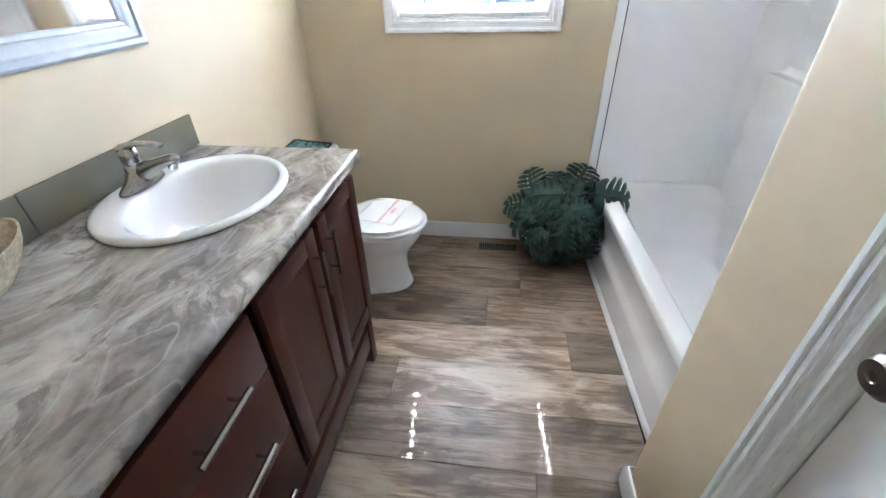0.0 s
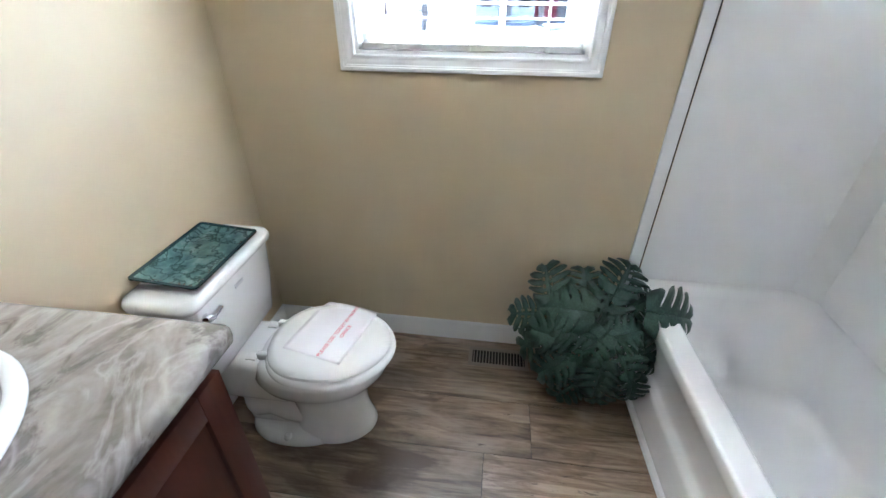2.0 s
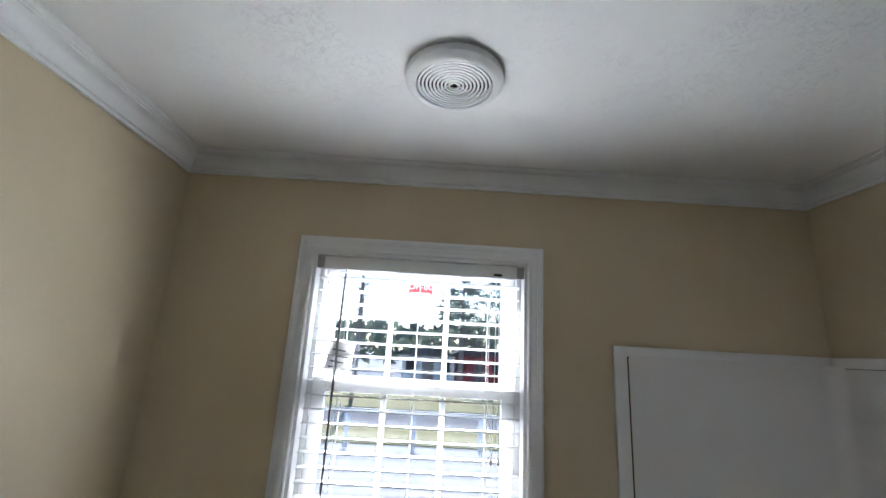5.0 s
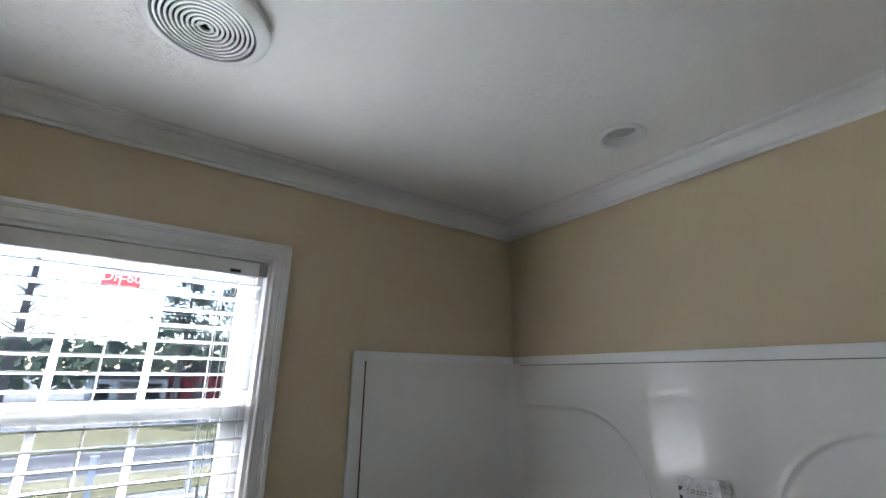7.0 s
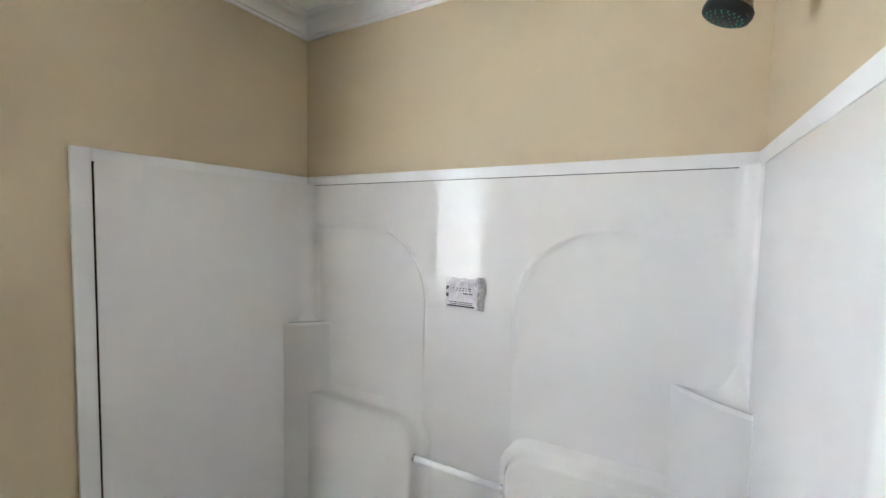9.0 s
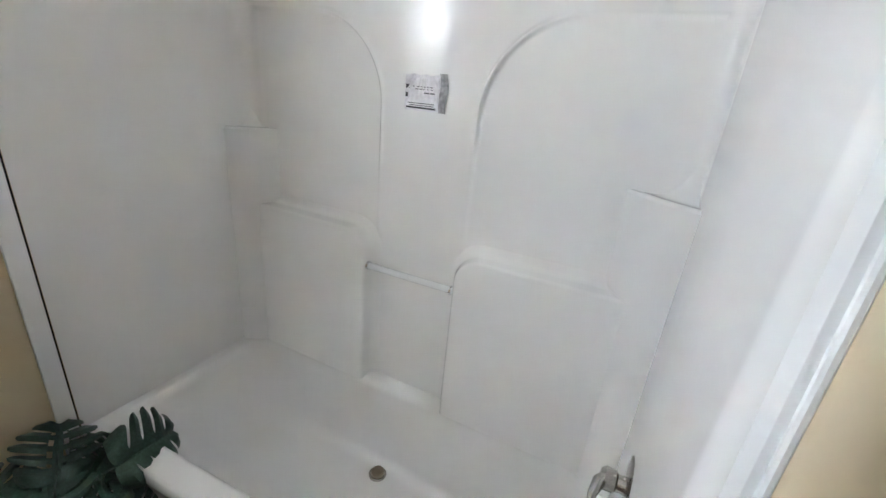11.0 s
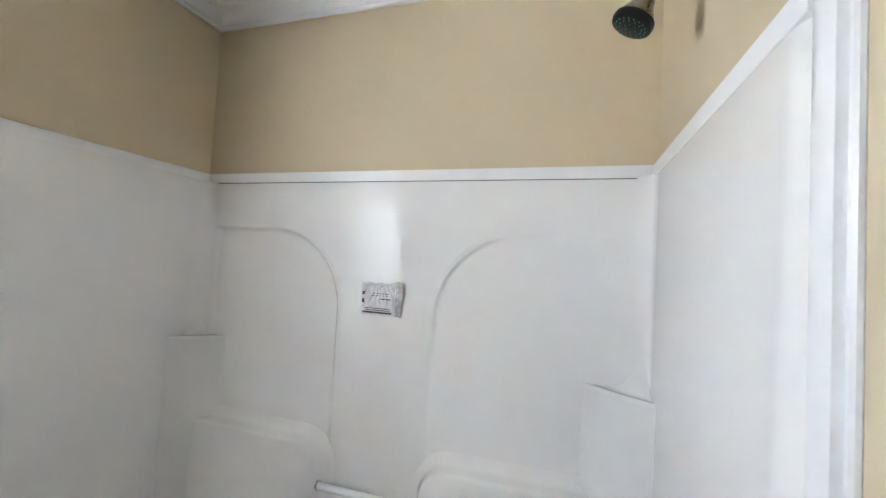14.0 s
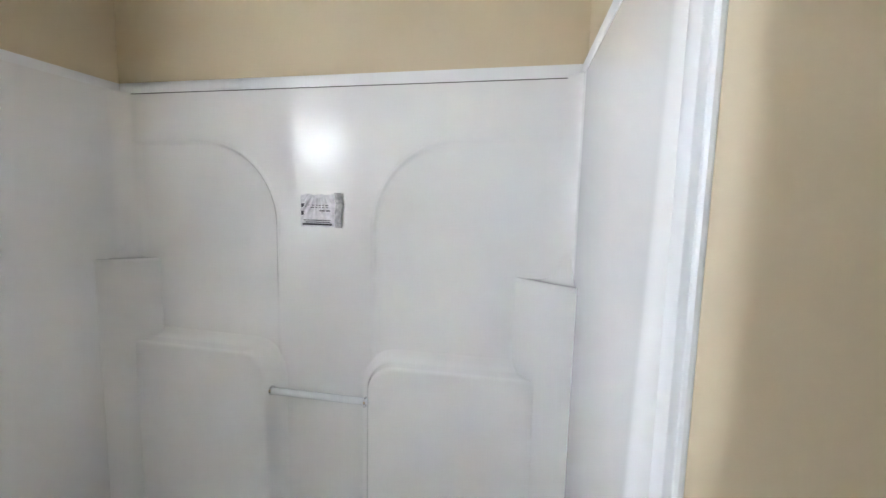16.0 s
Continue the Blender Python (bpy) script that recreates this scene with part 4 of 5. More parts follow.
# thick spout that climbs towards the bowl and ends round
rings = []
for x, z, w, h in ((0.004, 0.032, 0.024, 0.026), (0.022, 0.042, 0.0235, 0.025), (0.045, 0.054, 0.022, 0.022), (0.070, 0.065, 0.020, 0.018), (0.095, 0.074, 0.0185, 0.0155), (0.115, 0.080, 0.0175, 0.0145), (0.128, 0.083, 0.0155, 0.0125), (0.136, 0.084, 0.010, 0.008), (0.138, 0.0842, 0.003, 0.003)):
    rings.append([(fx0 + x - 0.35 * h * math.sin(a), fy0 + w * math.cos(a), fz0 + z + 0.94 * h * math.sin(a)) for a in (2 * math.pi * k / 24 for k in range(24))])
part("spout", loft(rings, True, (True, True)), NICKEL, fa, sharp=60)
part("aerator", lathe([(0.0112, 0.0), (0.0122, 0.003), (0.0122, 0.016), (0.0112, 0.020)], (fx0 + 0.112, fy0, fz0 + 0.054), (0.25, 0, 1), 22), CHROME, fa)
part("handle_collar", lathe([(0.0215, 0.0), (0.0225, 0.003), (0.0215, 0.007)], (fx0 - 0.002, fy0, fz0 + 0.064), seg=28), CHROME, fa)
dome = part("handle_dome", lathe([(0.0225, 0.0), (0.024, 0.006), (0.0235, 0.020), (0.0205, 0.032), (0.014, 0.040), (0.005, 0.043)], (fx0 - 0.002, fy0, fz0 + 0.071), seg=32), NICKEL, fa)
part("heat_mark", lathe([(0.0035, 0.0), (0.003, 0.001)], (fx0 + 0.0215, fy0, fz0 + 0.088), (1, 0, 0), 12), RUBBER, dome)
rings = []
for t in range(13):
    s = t / 12
    x = fx0 - 0.020 + 0.122 * s
    z = fz0 + 0.104 + 0.020 * math.sin(s * 2.3) - 0.004 * s
    w, h = 0.0165 - 0.004 * math.sin(s * 3.1) - 0.006 * smooth(0.85, 1.0, s), 0.010 * (1 - s) ** 1.5 + 0.0032
    rings.append([(x, fy0 + w * math.cos(a), z + h * math.sin(a)) for a in (2 * math.pi * k / 18 for k in range(18))])
part("lever", loft(rings, True, (True, True)), NICKEL, fa, sharp=60)

# mirror
mi = thing("wall_mirror", (0.01, -1.38, 1.30), "wall mirror in a moulded silver-blue frame", "mirror")
MY0, MY1, MZ0, MZ1 = -1.715, -1.094, 1.304, 2.13
MP = [(0.0, 0.001), (0.0, 0.020), (0.008, 0.026), (0.020, 0.026), (0.026, 0.020), (0.040, 0.018), (0.052, 0.012), (0.056, 0.015), (0.064, 0.012), (0.068, 0.006), (0.068, 0.001)]
rings = []
for cy, cz, sy, sz in ((MY0, MZ0, 1, 1), (MY0, MZ1, 1, -1), (MY1, MZ1, -1, -1), (MY1, MZ0, -1, 1), (MY0, MZ0, 1, 1)):
    rings.append([(p, cy + sy * o, cz + sz * o) for o, p in MP])
part("frame", loft(rings, True), MFRAME, mi, sharp=25)
part("glass", box(0.001, 0.006, MY0 + 0.06, MY1 - 0.06, MZ0 + 0.06, MZ1 - 0.06), MIRRORMAT, mi)

# bowl of dried balls on the counter
bw = thing("wicker_bowl", (0.13, -1.80, TOPZ), "pale oval wicker bowl of dark twig balls", "bowl")
rings = []
for f, z in ((0.45, 0.0), (0.62, 0.006), (0.80, 0.03), (0.95, 0.062), (1.0, 0.085), (0.97, 0.086), (0.90, 0.060), (0.74, 0.030), (0.5, 0.012)):
    rings.append([(0.105 + 0.085 * f * math.cos(a), -1.875 + 0.15 * f * math.sin(a), TOPZ + 0.001 + z + 0.02 * f * abs(math.sin(a)) ** 3) for a in (2 * math.pi * k / 40 for k in range(40))])
part("shell", loft(rings, True, (True, True)), WICKER, bw, sharp=70)
rng = random.Random(4)
for bx, by, bz, br in ((0.105, -1.81, 0.05, 0.034), (0.095, -1.88, 0.05, 0.036), (0.12, -1.945, 0.055, 0.033)):
    b = bmesh.new()
    for k in range(14):
        ax = Vector((rng.uniform(-1, 1), rng.uniform(-1, 1), rng.uniform(-1, 1))).normalized()
        u = ax.orthogonal().normalized()
        w = ax.cross(u)
        tube([Vector((bx, by, TOPZ + bz)) + (u * math.cos(a) + w * math.sin(a)) * br for a in (2 * math.pi * j / 18 for j in range(19))], 0.0022, 5, bm=b)
    part("twig_ball", b, plain("dark_twig", (0.06, 0.045, 0.04), 0.7), bw)

# ---- toilet ----
to = thing("toilet", (0.36, -0.52, 0.0), "white porcelain toilet with closed lid and tank", "toilet")
TY = -0.515


def egg(x0, x1, w, z, n=48, sq=1.0, yc=TY):
    """An egg-shaped ring, blunt at x0 and round at x1."""
    out = []
    xm = x0 + (x1 - x0) * 0.47
    for k in range(n):
        a = 2 * math.pi * k / n
        c, s = math.cos(a), math.sin(a)
        if c >= 0:
            x = xm + (x1 - xm) * c
        else:
            x = xm + (xm - x0) * math.copysign(abs(c) ** 0.75, c)
        out.append((x, yc + w / 2 * math.copysign(abs(s) ** sq, s), z))
    return out


rings = [egg(0.30, 0.612, 0.232, 0.002), egg(0.295, 0.617, 0.240, 0.010), egg(0.31, 0.608, 0.222, 0.035), egg(0.32, 0.592, 0.198, 0.10), egg(0.31, 0.590, 0.196, 0.17), egg(0.27, 0.602, 0.226, 0.222),
         egg(0.22, 0.640, 0.296, 0.272), egg(0.21, 0.676, 0.346, 0.325), egg(0.23, 0.691, 0.362, 0.365), egg(0.24, 0.693, 0.364, 0.383), egg(0.26, 0.672, 0.34, 0.392)]
part("bowl", loft(rings, True, (True, True)), PORCELAIN, to, sharp=70)
b = box(0.06, 0.36, TY - 0.115, TY + 0.115, 0.20, 0.388, 0.03, 4)
part("deck", b, PORCELAIN, to)
b = box(0.13, 0.42, TY - 0.070, TY + 0.070, 0.012, 0.235, 0.035, 5)
tube([(0.16, TY, 0.10), (0.24, TY, 0.135), (0.31, TY, 0.10), (0.38, TY, 0.075)], [0.085, 0.092, 0.090, 0.08], 20, bm=b)
part("trapway", b, PORCELAIN, to)
rings = [egg(0.282, 0.704, 0.372, 0.393), egg(0.276, 0.711, 0.384, 0.398), egg(0.278, 0.709, 0.380, 0.407), egg(0.288, 0.697, 0.358, 0.411), egg(0.31, 0.67, 0.31, 0.411)]
part("seat", loft(rings, True, (True, True)), PORCELAIN, to, sharp=60)
rings = [egg(0.292, 0.686, 0.344, 0.4155), egg(0.284, 0.694, 0.358, 0.419), egg(0.288, 0.690, 0.352, 0.428), egg(0.31, 0.67, 0.31, 0.432), egg(0.40, 0.58, 0.14, 0.434)]
part("lid", loft(rings, True, (True, True)), PORCELAIN, to, sharp=60)
for s in (-1, 1):
    part("hinge", box(0.262, 0.302, TY + s * 0.078 - 0.011, TY + s * 0.078 + 0.011, 0.388, 0.416, 0.006, 3), PORCELAIN, to)
    part("hinge_cap", box(0.222, 0.258, TY + s * 0.078 - 0.016, TY + s * 0.078 + 0.016, 0.389, 0.3945, 0.002), PORCELAIN, to)
    part("bolt_cap", lathe([(0.016, 0.0), (0.015, 0.012), (0.009, 0.019)], (0.315, TY + s * 0.122, 0.022), seg=20), PORCELAIN, to)
part("foot_flange", loft([egg(0.13, 0.54, 0.285, 0.0015), egg(0.128, 0.542, 0.288, 0.010), egg(0.135, 0.535, 0.272, 0.024), egg(0.15, 0.52, 0.235, 0.036)], True, (True, True)), PORCELAIN, to, sharp=60)


def tank_ring(x0, x1, w, z, r=0.035):
    return rrect(x0, x1, TY - w / 2, TY + w / 2, r, z, 8)


rings = [tank_ring(0.035, 0.175, 0.36, 0.386), tank_ring(0.025, 0.19, 0.385, 0.40), tank_ring(0.018, 0.205, 0.425, 0.55), tank_ring(0.014, 0.212, 0.44, 0.680)]
part("tank", loft(rings, True, (True, True)), PORCELAIN, to, sharp=60)
rings = [tank_ring(0.010, 0.218, 0.452, 0.681, 0.04), tank_ring(0.004, 0.226, 0.468, 0.688, 0.045), tank_ring(0.003, 0.228, 0.472, 0.704, 0.046), tank_ring(0.008, 0.222, 0.46, 0.716, 0.044), tank_ring(0.022, 0.206, 0.43, 0.722, 0.04)]
part("tank_lid", loft(rings, True, (True, True)), PORCELAIN, to, sharp=60)
part("flush_lever", tube([(0.208, TY - 0.172, 0.640), (0.224, TY - 0.172, 0.640), (0.231, TY - 0.160, 0.640), (0.233, TY - 0.125, 0.648)], [0.014, 0.013, 0.010, 0.008], 14), CHROME, to)
part("tank_mark", box(0.2115, 0.2128, TY - 0.02, TY + 0.025, 0.63, 0.642), plain("pale_grey_mark", (0.6, 0.6, 0.62), 0.4), to)
part("supply_hose", tube([(0.012, -0.80, 0.16), (0.05, -0.80, 0.17), (0.09, -0.76, 0.25), (0.10, -0.70, 0.38)], 0.006, 10), NICKEL, to)
sg = thing("paper_sign", (0.50, TY, 0.434), "white paper note with red print on the toilet lid", "sign")
# the sheet lies turned on the lid, one corner curled over the edge
b = bmesh.new()
ang = radians(-12)
ca, sa = math.cos(ang), math.sin(ang)


def sheet(u, w):
    x, y = 0.492 + u * ca - w * sa, -0.470 + u * sa + w * ca
    return x, y


grid = []
for i in range(15):
    row = []
    for j in range(21):
        u, w = -0.118 + 0.216 * i / 14, -0.138 + 0.276 * j / 20
        x, y = sheet(u, w)
        rr = math.hypot((x - 0.49) / 0.203, (y - TY) / 0.179)
        row.append(b.verts.new((x, y, 0.4347 - 0.002 * smooth(0.4, 0.9, rr) - 0.0045 * smooth(0.87, 1.0, rr) - 0.06 * max(0.0, rr - 1.02) + 0.0003 * math.sin(u * 40 + w * 20))))
    grid.append(row)
for i in range(14):
    for j in range(20):
        b.faces.new((grid[i][j], grid[i + 1][j], grid[i + 1][j + 1], grid[i][j + 1]))
o = ORIGIN[sg]
sheet_ob = part("sheet", b, PAPER, sg, sharp=80)
sm = sheet_ob.modifiers.new("thickness", "SOLIDIFY")
sm.thickness = 0.0004
for txt, u in (("PLEASE USE TOILET IN FRONT", 0.015), ("OFFICE", 0.040)):
    x, y = sheet(u, 0.0)
    words(txt, 0.0195, PINK, sg, (x, y, 0.4355), (0, 0, 90 + math.degrees(ang)))
tr = thing("serving_tray", (0.115, -0.52, 0.722), "teal mosaic glazed rectangular tray on the toilet tank", "tray")
TA, TB = (0.010, 0.213), (-0.685, -0.352)
rings = []
for o, z in ((0.036, 0.0005), (0.016, 0.003), (0.0, 0.019), (0.004, 0.020), (0.022, 0.006), (0.042, 0.0045)):
    rings.append(rrect(TA[0] + o, TA[1] - o, TB[0] + o, TB[1] - o, 0.012, 0.7225 + z, 4))
part("tray_body", loft(rings, True, (True, True)), TEAL, tr, sharp=40)
tr.matrix_basis = Matrix.Translation((0.205, 0, 0.7225)) @ Matrix.Rotation(radians(4.5), 4, "Y") @ Matrix.Translation((-0.205, 0, -0.7225)) @ Matrix.Translation((0.115, -0.52, 0.722))
part("rim", loft([rrect(TA[0] - 0.001, TA[1] + 0.001, TB[0] - 0.001, TB[1] + 0.001, 0.012, 0.7225 + z, 4) if k in (0, 1) else rrect(TA[0] + 0.008, TA[1] - 0.008, TB[0] + 0.008, TB[1] - 0.008, 0.008, 0.7225 + z, 4) for k, z in enumerate((0.0160, 0.0214, 0.0216, 0.0150))], True), plain("dark_teal_rim", (0.02, 0.05, 0.055), 0.25), tr)

# ---- floor register ----
rg = thing("floor_register", (1.083, -0.118, 0.0), "brown metal floor vent register", "vent")
RX0, RX1, RY0, RY1 = 0.945, 1.215, -0.174, -0.060
b = box(RX0, RX0 + 0.016, RY0, RY1, 0.0, 0.005, 0.0015)
box(RX1 - 0.016, RX1, RY0, RY1, 0.0, 0.005, 0.0015, bm=b)
box(RX0 + 0.016, RX1 - 0.016, RY0, RY0 + 0.018, 0.0, 0.0049, 0.0015, bm=b)
box(RX0 + 0.016, RX1 - 0.016, RY1 - 0.018, RY1, 0.0, 0.0049, 0.0015, bm=b)
part("frame", b, REGISTER, rg)
part("duct", box(RX0 + 0.014, RX1 - 0.014, RY0 + 0.016, RY1 - 0.016, 0.0002, 0.0012), DARK, rg)
nb = 17
for k in range(nb):
    x = RX0 + 0.016 + (RX1 - RX0 - 0.032) * (k + 0.5) / nb
    part("louvre", box(x - 0.0019, x + 0.0019, RY0 + 0.017, RY1 - 0.017, 0.0012, 0.0042), REGISTER, rg)
single("floor_plug", lathe([(0.013, 0.0), (0.012, 0.002), (0.006, 0.003)], (0.735, -0.085, 0.0005), seg=16), BRONZE, "small round metal floor plug", "plug")

# ---- potted foliage ----
pl = thing("monstera_plant", (1.40, -0.24, 0.0), "artificial monstera plant with dark green split leaves", "plant")
rng = random.Random(11)


def leaf_mesh(slit, holes, curl):
    """A broad heart-shaped blade: six lobes a side with rounded tips, parted by slits that stop short of the midrib."""
    b = bmesh.new()
    nseg, nf = 5, 9
    for side in (-1, 1):
        for k in range(nseg):
            prev = None
            for j in range(nf + 1):
                f = j / nf
                cur = []
                gap = slit * smooth(0.24, 0.36, f) + 0.22 * f ** 6
                for w in (-1.0, -0.5, 0.0, 0.5, 1.0):
                    t = (k + 0.5 + 0.5 * w * (1 - gap)) / nseg
                    if (k == 0 and w < 0) or (k == nseg - 1 and w > 0):
                        t = (k + 0.5 + 0.5 * w) / nseg
                    reach = 0.53 * math.sin(math.pi * min(0.97, 0.23 + 0.77 * t) ** 1.2) ** 0.6
                    reach *= 1 - 0.10 * abs(w) ** 3 * f ** 3
                    x = side * reach * f
                    y = t * 0.92 + 0.24 * f * f - 0.05 * f - (0.15 * f if k == 0 else 0.0) * (1 - (w + 1) / 2)
                    ridge = 0.055 * (1 - abs(w)) * f
                    z = 0.16 * f - 0.30 * f * f * f + ridge - curl * (y - 0.25) ** 2
                    cur.append(b.verts.new((x, y, z)))
                if prev:
                    for q in range(4):
                        if holes and j == 2 and q in (0, 3) and 0 < k < 4:
                            continue
                        b.faces.new((prev[q], cur[q], cur[q + 1], prev[q + 1]))
                prev = cur
    bmesh.ops.remove_doubles(b, verts=b.verts, dist=0.003)
    tube([(0, -0.16, -0.02), (0, 0.0, 0.008), (0, 0.4, 0.012 - curl * 0.02), (0, 0.9, 0.004 - curl * 0.42)], [0.014, 0.013, 0.010, 0.003], 6, bm=b)
    return finish("leaf", b, LEAF, 25)


LEAVES = [leaf_mesh(0.15, True, 0.40), leaf_mesh(0.19, False, 0.62), leaf_mesh(0.13, True, 0.22), leaf_mesh(0.22, False, 0.45)]
base = Vector((1.42, -0.25, 0.02))
HEART = Vector((1.42, -0.17, 0.26))
# middle of each blade, its length, and the turn of its tip round the line of sight
spots = [(1.507, -0.16, 0.534, 0.184, -25), (1.386, -0.14, 0.485, 0.168, 5), (1.235, -0.16, 0.484, 0.168, 40), (1.292, -0.27, 0.456, 0.216, 55), (1.431, -0.26, 0.464, 0.192, -5), (1.668, -0.27, 0.462, 0.215, -88),
         (1.167, -0.2, 0.354, 0.152, 80), (1.206, -0.27, 0.29, 0.168, 105), (1.384, -0.37, 0.361, 0.176, 150), (1.271, -0.37, 0.258, 0.168, 130), (1.497, -0.37, 0.327, 0.176, -165), (1.606, -0.33, 0.304, 0.168, -130),
         (1.437, -0.4, 0.19, 0.152, 175), (1.554, -0.4, 0.204, 0.144, -160), (1.337, -0.38, 0.156, 0.144, 150), (1.585, -0.2, 0.459, 0.152, -50), (1.331, -0.33, 0.414, 0.16, 75), (1.505, -0.33, 0.415, 0.16, -60),
         (1.44, -0.19, 0.43, 0.17, -15), (1.32, -0.19, 0.42, 0.17, 30), (1.52, -0.25, 0.38, 0.17, -75), (1.25, -0.33, 0.37, 0.16, 85), (1.42, -0.42, 0.27, 0.16, 170)]
for i, (x, y, z, size, turn) in enumerate(spots):
    mid = Vector((x, y, z))
    out = (mid - HEART).normalized()
    nrm = (out * 0.55 + Vector((-0.06 + rng.uniform(-0.30, 0.30), -0.75, 0.70 + rng.uniform(-0.35, 0.30)))).normalized()
    a = radians(turn + rng.uniform(-12, 12))
    fwd = Vector((-math.sin(a), -0.15, math.cos(a)))
    fwd = (fwd - nrm * fwd.dot(nrm)).normalized()
    side = fwd.cross(nrm)
    rot = Matrix((side, fwd, nrm)).transposed()
    foot = mid - fwd * size * 0.45
    ob = new("leaf", LEAVES[i % 4])
    ob.parent = pl
    ob.matrix_basis = Matrix.Translation(foot - ORIGIN[pl]) @ rot.to_4x4() @ Matrix.Diagonal((size, size, size, 1))
    part("stem", tube([base + Vector((rng.uniform(-.02, .02), rng.uniform(-.02, .02), -0.018)), base.lerp(foot, 0.5) + Vector((0, 0.03, 0.03)), foot - fwd * size * 0.14], 0.0028, 6), STEM, pl)

# ---- door beside the tub ----
dr = thing("door_1", (1.56, -2.28, 0.0), "closed white interior door with round dark knob", "door", kind="structure")
DY0, DY1, DZ = -2.67, -1.885, 2.065
DC = [(0.0, 0.0), (0.0, 0.010), (0.004, 0.014), (0.011, 0.014), (0.013, 0.009), (0.022, 0.010), (0.030, 0.015), (0.033, 0.015), (0.036, 0.019), (0.043, 0.019), (0.046, 0.015), (0.050, 0.015), (0.053, 0.021), (0.064, 0.021), (0.066, 0.018), (0.066, 0.0)]
rings = []
for cy, cz, sy, sz in ((DY1 - 0.004, 0.0, 1, 0), (DY1 - 0.004, DZ - 0.004, 1, 1), (DY0 + 0.004, DZ - 0.004, -1, 1), (DY0 + 0.004, 0.0, -1, 0)):
    rings.append([(NIB_X - p, cy + sy * o, cz + sz * o) for o, p in DC])
part("casing", loft(rings, True, (True, True)), TRIM, dr, sharp=25)
b = box(NIB_X, NIB_X + 0.10, DY1 - 0.02, DY1, 0, DZ)
box(NIB_X, NIB_X + 0.10, DY0, DY0 + 0.02, 0, DZ, bm=b)
box(NIB_X, NIB_X + 0.10, DY0 + 0.02, DY1 - 0.02, DZ - 0.02, DZ, bm=b)
part("jamb", b, TRIM, dr)
leaf = part("door_leaf", box(NIB_X + 0.012, NIB_X + 0.047, DY0 + 0.023, DY1 - 0.023, 0.008, DZ - 0.023, 0.002), TRIM, dr)
kx, ky, kz = NIB_X + 0.012, -1.955, 1.075
part("rosette", lathe([(0.032, 0.0), (0.032, 0.004), (0.026, 0.009), (0.014, 0.011)], (kx, ky, kz), (-1, 0, 0), 30), BRONZE, leaf)
part("knob", lathe([(0.011, 0.009), (0.011, 0.024), (0.020, 0.032), (0.027, 0.042), (0.027, 0.052), (0.020, 0.060), (0.008, 0.061), (0.006, 0.059)], (kx, ky, kz), (-1, 0, 0), 32), BRONZE, leaf, "dark nickel knob")

# ---- outside, seen through the window ----
GZ = -0.75
GRAVEL = ground_mat("grey_gravel", [(0.3, (0.17, 0.165, 0.165)), (0.5, (0.28, 0.277, 0.273)), (0.75, (0.40, 0.395, 0.385))], 14.0)
ASPH = ground_mat("old_asphalt", [(0.3, (0.06, 0.06, 0.065)), (0.7, (0.11, 0.11, 0.115))], 30.0)
GRASS = ground_mat("dry_grass", [(0.3, (0.09, 0.095, 0.03)), (0.5, (0.19, 0.17, 0.06)), (0.75, (0.31, 0.26, 0.11))], 22.0)
single("ground", slab(-900, 900, -900, 1800, GZ - 0.4, GZ), GRAVEL, "grey gravel yard outside the window", "ground", "structure")
single("lawn", slab(-120, 120, 11.0, 13.4, GZ - 0.3, GZ + 0.03), GRASS, "strip of dry grass beside the road", "lawn", "structure")
single("road", slab(-300, 300, 13.4, 18.0, GZ - 0.3, GZ + 0.015), ASPH, "grey asphalt road", "road", "structure")
b = slab(-120, 120, 13.55, 13.65, GZ, GZ + 0.019)
box(-120, 120, 17.7, 17.8, GZ, GZ + 0.019, bm=b)
single("road_marking", b, PAPER, "white painted road edge lines", "road marking", "structure")
single("verge", slab(-120, 120, 18.0, 25.0, GZ - 0.3, GZ + 0.04), GRASS, "grass verge beyond the road", "lawn", "structure")


def post(x, y):
    t = thing("yard_post", (x, y, GZ), "white wooden yard post at the grass edge", "post", "posts by the road")
    part("shaft", box(x - 0.06, x + 0.06, y - 0.06, y + 0.06, GZ, GZ + 0.85, 0.008), PAPER, t)
    part("cap", box(x - 0.075, x + 0.075, y - 0.075, y + 0.075, GZ + 0.85, GZ + 0.9, 0.012), PAPER, t)


for x in (-1.2, 0.6, 2.4, 4.2):
    post(x, 10.6)
BARK = plain("grey_bark", (0.20, 0.17, 0.15), 0.9, vary=0.3, scale=6.0)


def foliage(name, stops, scale, through_color):
    """Rough leaves that let part of the light pass."""
    m = Mat(name, stops[0][1], 0.9)
    m.color(m.ramp(m.noise(m.coords(), scale, 6), stops))
    tr, mx = m.t.nodes.new("ShaderNodeBsdfTranslucent"), m.t.nodes.new("ShaderNodeMixShader")
    tr.inputs["Color"].default_value = rgba(through_color)
    mx.inputs[0].default_value = 0.5
    m.link(m.b.outputs[0], mx.inputs[1])
    m.link(tr.outputs[0], mx.inputs[2])
    m.link(mx.outputs[0], m.t.nodes["Material Output"].inputs["Surface"])
    return m.m


PINE = foliage("pine_green", [(0.3, (0.06, 0.085, 0.065)), (0.7, (0.11, 0.14, 0.11))], 9.0, (0.16, 0.20, 0.15))


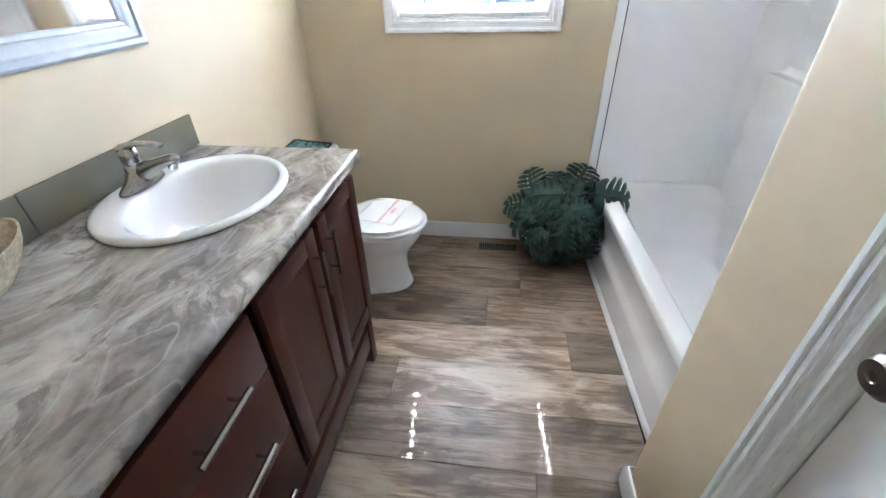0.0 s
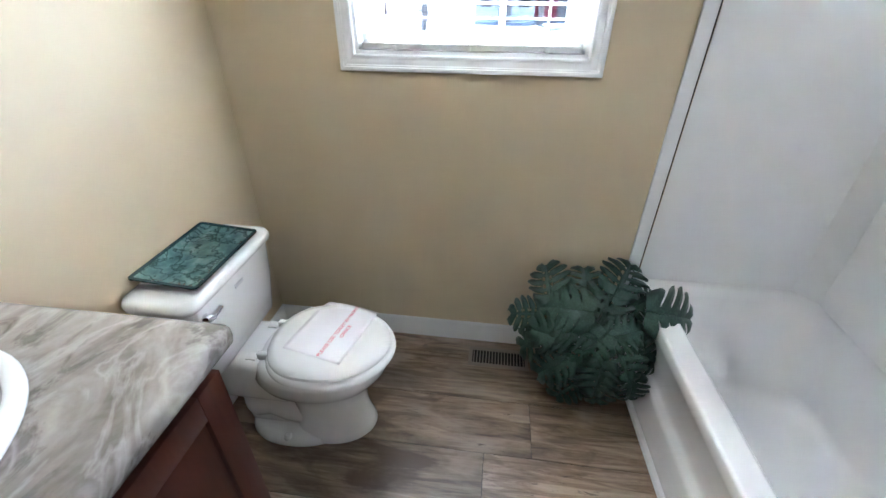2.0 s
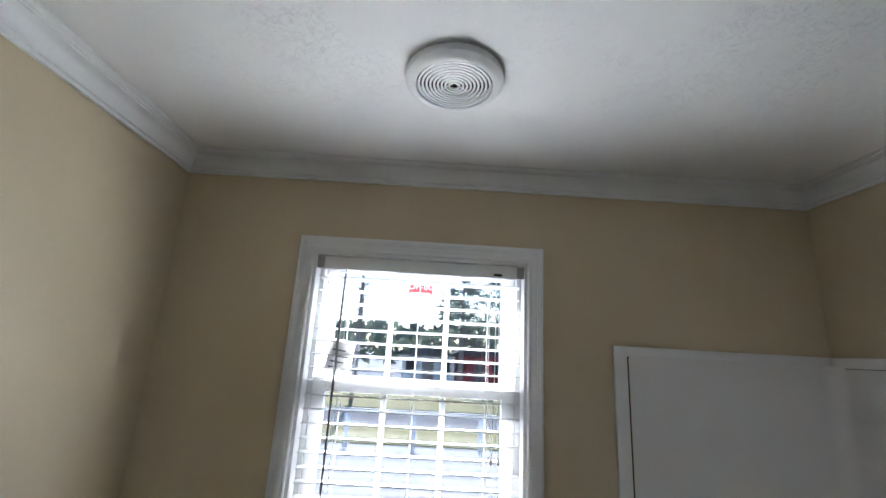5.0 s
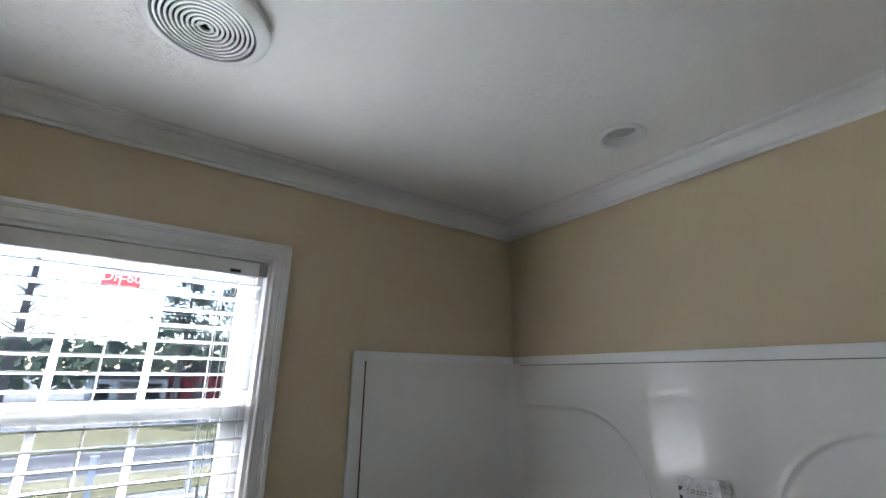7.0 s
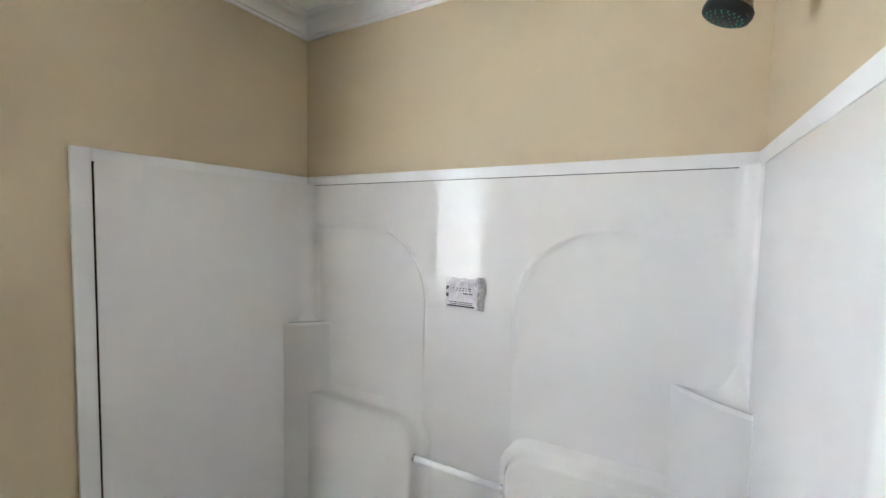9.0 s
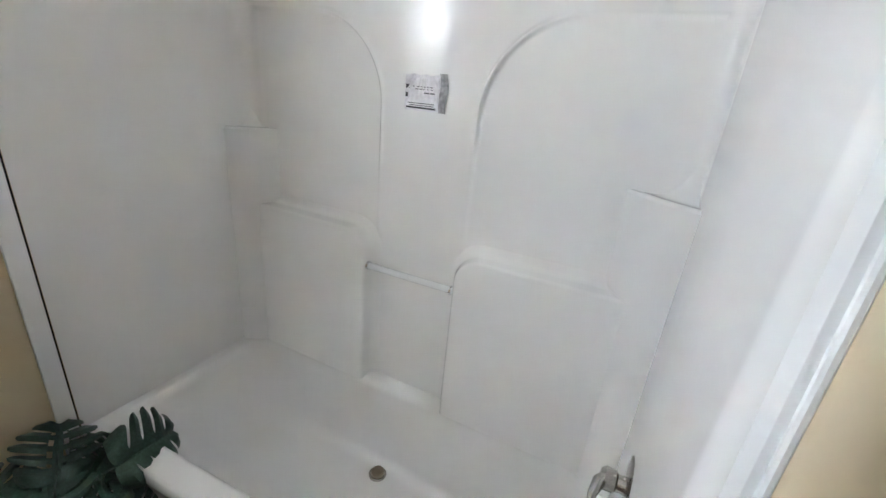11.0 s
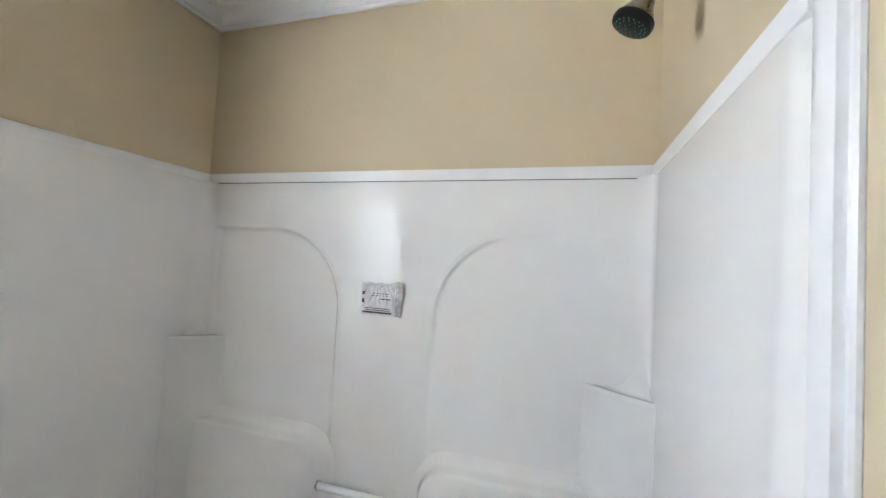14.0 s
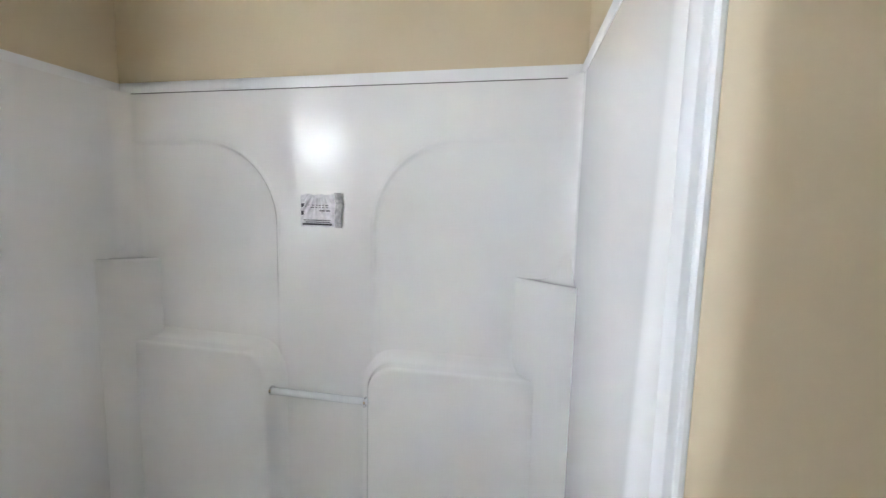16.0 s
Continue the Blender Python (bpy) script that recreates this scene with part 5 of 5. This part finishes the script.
def tree(x, y, h, crown, seed, bare=False):
    r = random.Random(seed)
    t = thing("bare_tree" if bare else "pine_tree", (x, y, GZ), "tall bare grey tree beyond the road" if bare else "tall dark green pine beyond the road", "tree", "trees beyond the road")
    b = tube([(x, y, GZ), (x + 0.1, y, GZ + h * 0.5), (x + 0.05, y + 0.1, GZ + h)], [0.22, 0.15, 0.04], 10)
    limbs = []
    for k in range(34):
        f = r.uniform(0.28, 0.97)
        a = r.uniform(0, 6.283)
        ln = crown * (1.15 - f) * r.uniform(0.7, 1.2) + 0.4
        p0 = Vector((x + 0.1 * f, y, GZ + h * f))
        p1 = p0 + Vector((math.cos(a) * ln, math.sin(a) * ln, ln * (0.55 if bare else 0.12)))
        tube([p0, p0.lerp(p1, 0.5) + Vector((0, 0, 0.1)), p1], [0.05, 0.03, 0.01], 5, bm=b)
        limbs.append((p0, p1))
    part("trunk", b, BARK, t)
    b = bmesh.new()
    for p0, p1 in limbs:
        for k in range(10 if bare else 60):
            c = p0.lerp(p1, r.uniform(0.25, 1.05)) + Vector((r.gauss(0, 0.22), r.gauss(0, 0.22), r.gauss(0, 0.16)))
            s = r.uniform(0.10, 0.26) * (0.35 if bare else 1)
            u = Vector((r.gauss(0, 1), r.gauss(0, 1), r.gauss(0, 0.6))).normalized() * s
            w = u.orthogonal().normalized() * s * r.uniform(0.25, 0.5)
            vs = [b.verts.new(c - u), b.verts.new(c + w), b.verts.new(c + u), b.verts.new(c - w)]
            b.faces.new(vs)
    part("crown", b, BARK if bare else PINE, t)


for i, (x, y, h, c, bare) in enumerate(((5.5, 24, 11, 3.2, False), (8.5, 28, 12, 3.4, False), (12, 26, 11, 3.2, False), (3.2, 31, 9, 2.8, False), (-9, 30, 8, 2.8, True), (-5.0, 33, 9, 3.0, True), (-14, 32, 10, 3.2, True), (16, 31, 13, 3.4, False))):
    tree(x, y, h, c, 30 + i, bare)
# far wood behind everything
r = random.Random(8)
b = bmesh.new()
for k in range(5200):
    x, y = r.uniform(-70, 80), r.uniform(46, 60)
    top = 5.4 + 1.8 * noise.noise((x * 0.11, 2.0, 0.0)) + (2.5 if x > 2 else 0.0)
    z = GZ + r.uniform(0.2, 1.0) * top
    s = r.uniform(0.35, 0.9)
    u = Vector((r.gauss(0, 1), r.gauss(0, 0.5), r.gauss(0, 1))).normalized() * s
    w = u.orthogonal().normalized() * s * 0.6
    c = Vector((x, y, z))
    b.faces.new([b.verts.new(c - u), b.verts.new(c + w), b.verts.new(c + u), b.verts.new(c - w)])
single("far_wood", b, PINE, "dark far wood behind the road", "woods", "stuff")


def shed(x, y, w, d, h, mat, label, name):
    t = thing(name, (x, y, GZ), label, "house")
    part("wall", box(x - w / 2, x + w / 2, y, y + d, GZ, GZ + h), mat, t)
    rings = [[(x - w / 2 - 0.2, y - 0.2, GZ + h), (x, y - 0.2, GZ + h + w * 0.22), (x + w / 2 + 0.2, y - 0.2, GZ + h)], [(x - w / 2 - 0.2, y + d + 0.2, GZ + h), (x, y + d + 0.2, GZ + h + w * 0.22), (x + w / 2 + 0.2, y + d + 0.2, GZ + h)]]
    part("roof", loft(rings, True, (True, True)), ASPH, t)
    part("door", box(x - 0.45, x + 0.45, y - 0.04, y, GZ, GZ + 2.0), BARK, t)
    for s in (-1, 1):
        part("window", box(x + s * w * 0.32 - 0.4, x + s * w * 0.32 + 0.4, y - 0.05, y - 0.003, GZ + 1.0, GZ + 1.9), DARK, t)


shed(0.8, 33, 4.2, 5, 2.2, plain("pale_siding", (0.55, 0.55, 0.54), 0.7), "small pale house beyond the road", "far_house")
shed(5.2, 36, 5.0, 5, 2.3, plain("red_siding", (0.32, 0.04, 0.05), 0.6), "red outbuilding beyond the road", "far_barn")
up = thing("utility_pole", (-2.6, 19.0, GZ), "grey utility pole with crossarm and wires", "pole")
part("shaft", tube([(-2.6, 19, GZ), (-2.6, 19, GZ + 8.5)], [0.10, 0.07], 12), BARK, up)
part("crossarm", box(-3.7, -1.5, 18.95, 19.05, GZ + 7.6, GZ + 7.72), BARK, up)
for x in (-3.6, -1.6):
    part("wire", tube([(x - 30, 19, GZ + 8.3), (x - 15, 19, GZ + 7.8), (x, 19, GZ + 7.75), (x + 18, 19, GZ + 7.3), (x + 36, 19, GZ + 7.8)], 0.012, 5), RUBBER, up)

# ---- floor planks, laid across the room ----
b = box(0, 1.0, 0, 0.2335, -0.004, 0.0, 0.0012, 1)
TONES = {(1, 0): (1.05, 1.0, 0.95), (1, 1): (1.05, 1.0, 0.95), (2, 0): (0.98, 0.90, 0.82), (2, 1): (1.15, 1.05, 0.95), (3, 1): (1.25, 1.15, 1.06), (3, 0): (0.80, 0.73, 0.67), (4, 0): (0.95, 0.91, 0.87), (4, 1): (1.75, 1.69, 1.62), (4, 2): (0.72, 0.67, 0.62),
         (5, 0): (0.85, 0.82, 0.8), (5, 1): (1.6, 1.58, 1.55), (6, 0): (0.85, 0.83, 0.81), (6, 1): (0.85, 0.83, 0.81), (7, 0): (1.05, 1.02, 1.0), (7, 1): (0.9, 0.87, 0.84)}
JOINTS = [0.55, 1.50, 1.211, 1.037, 1.420, 0.655, 1.75, 1.24, 0.52, 1.10, 0.78, 1.36, 0.9]
rng = random.Random(21)
for row in range(13):
    y1 = -0.115 - 0.2352 * (row - 1)
    y0 = max(y1 - 0.2340, SOUTH)
    y1 = min(y1, -0.0005)
    if y1 <= y0:
        continue
    cuts = sorted({0.0005, TUB_X + 0.03} | {JOINTS[row % 13] + 1.22 * k for k in (-2, -1, 0, 1) if 0.03 < JOINTS[row % 13] + 1.22 * k < TUB_X})
    for i, (xa, xb) in enumerate(zip(cuts, cuts[1:])):
        nb = box(xa + 0.0008, xb - 0.0008, y0 + 0.0004, y1 - 0.0004, -0.0042, 0.0, 0.0014, 1)
        p = part("plank", nb, PLANK, FLOOR)
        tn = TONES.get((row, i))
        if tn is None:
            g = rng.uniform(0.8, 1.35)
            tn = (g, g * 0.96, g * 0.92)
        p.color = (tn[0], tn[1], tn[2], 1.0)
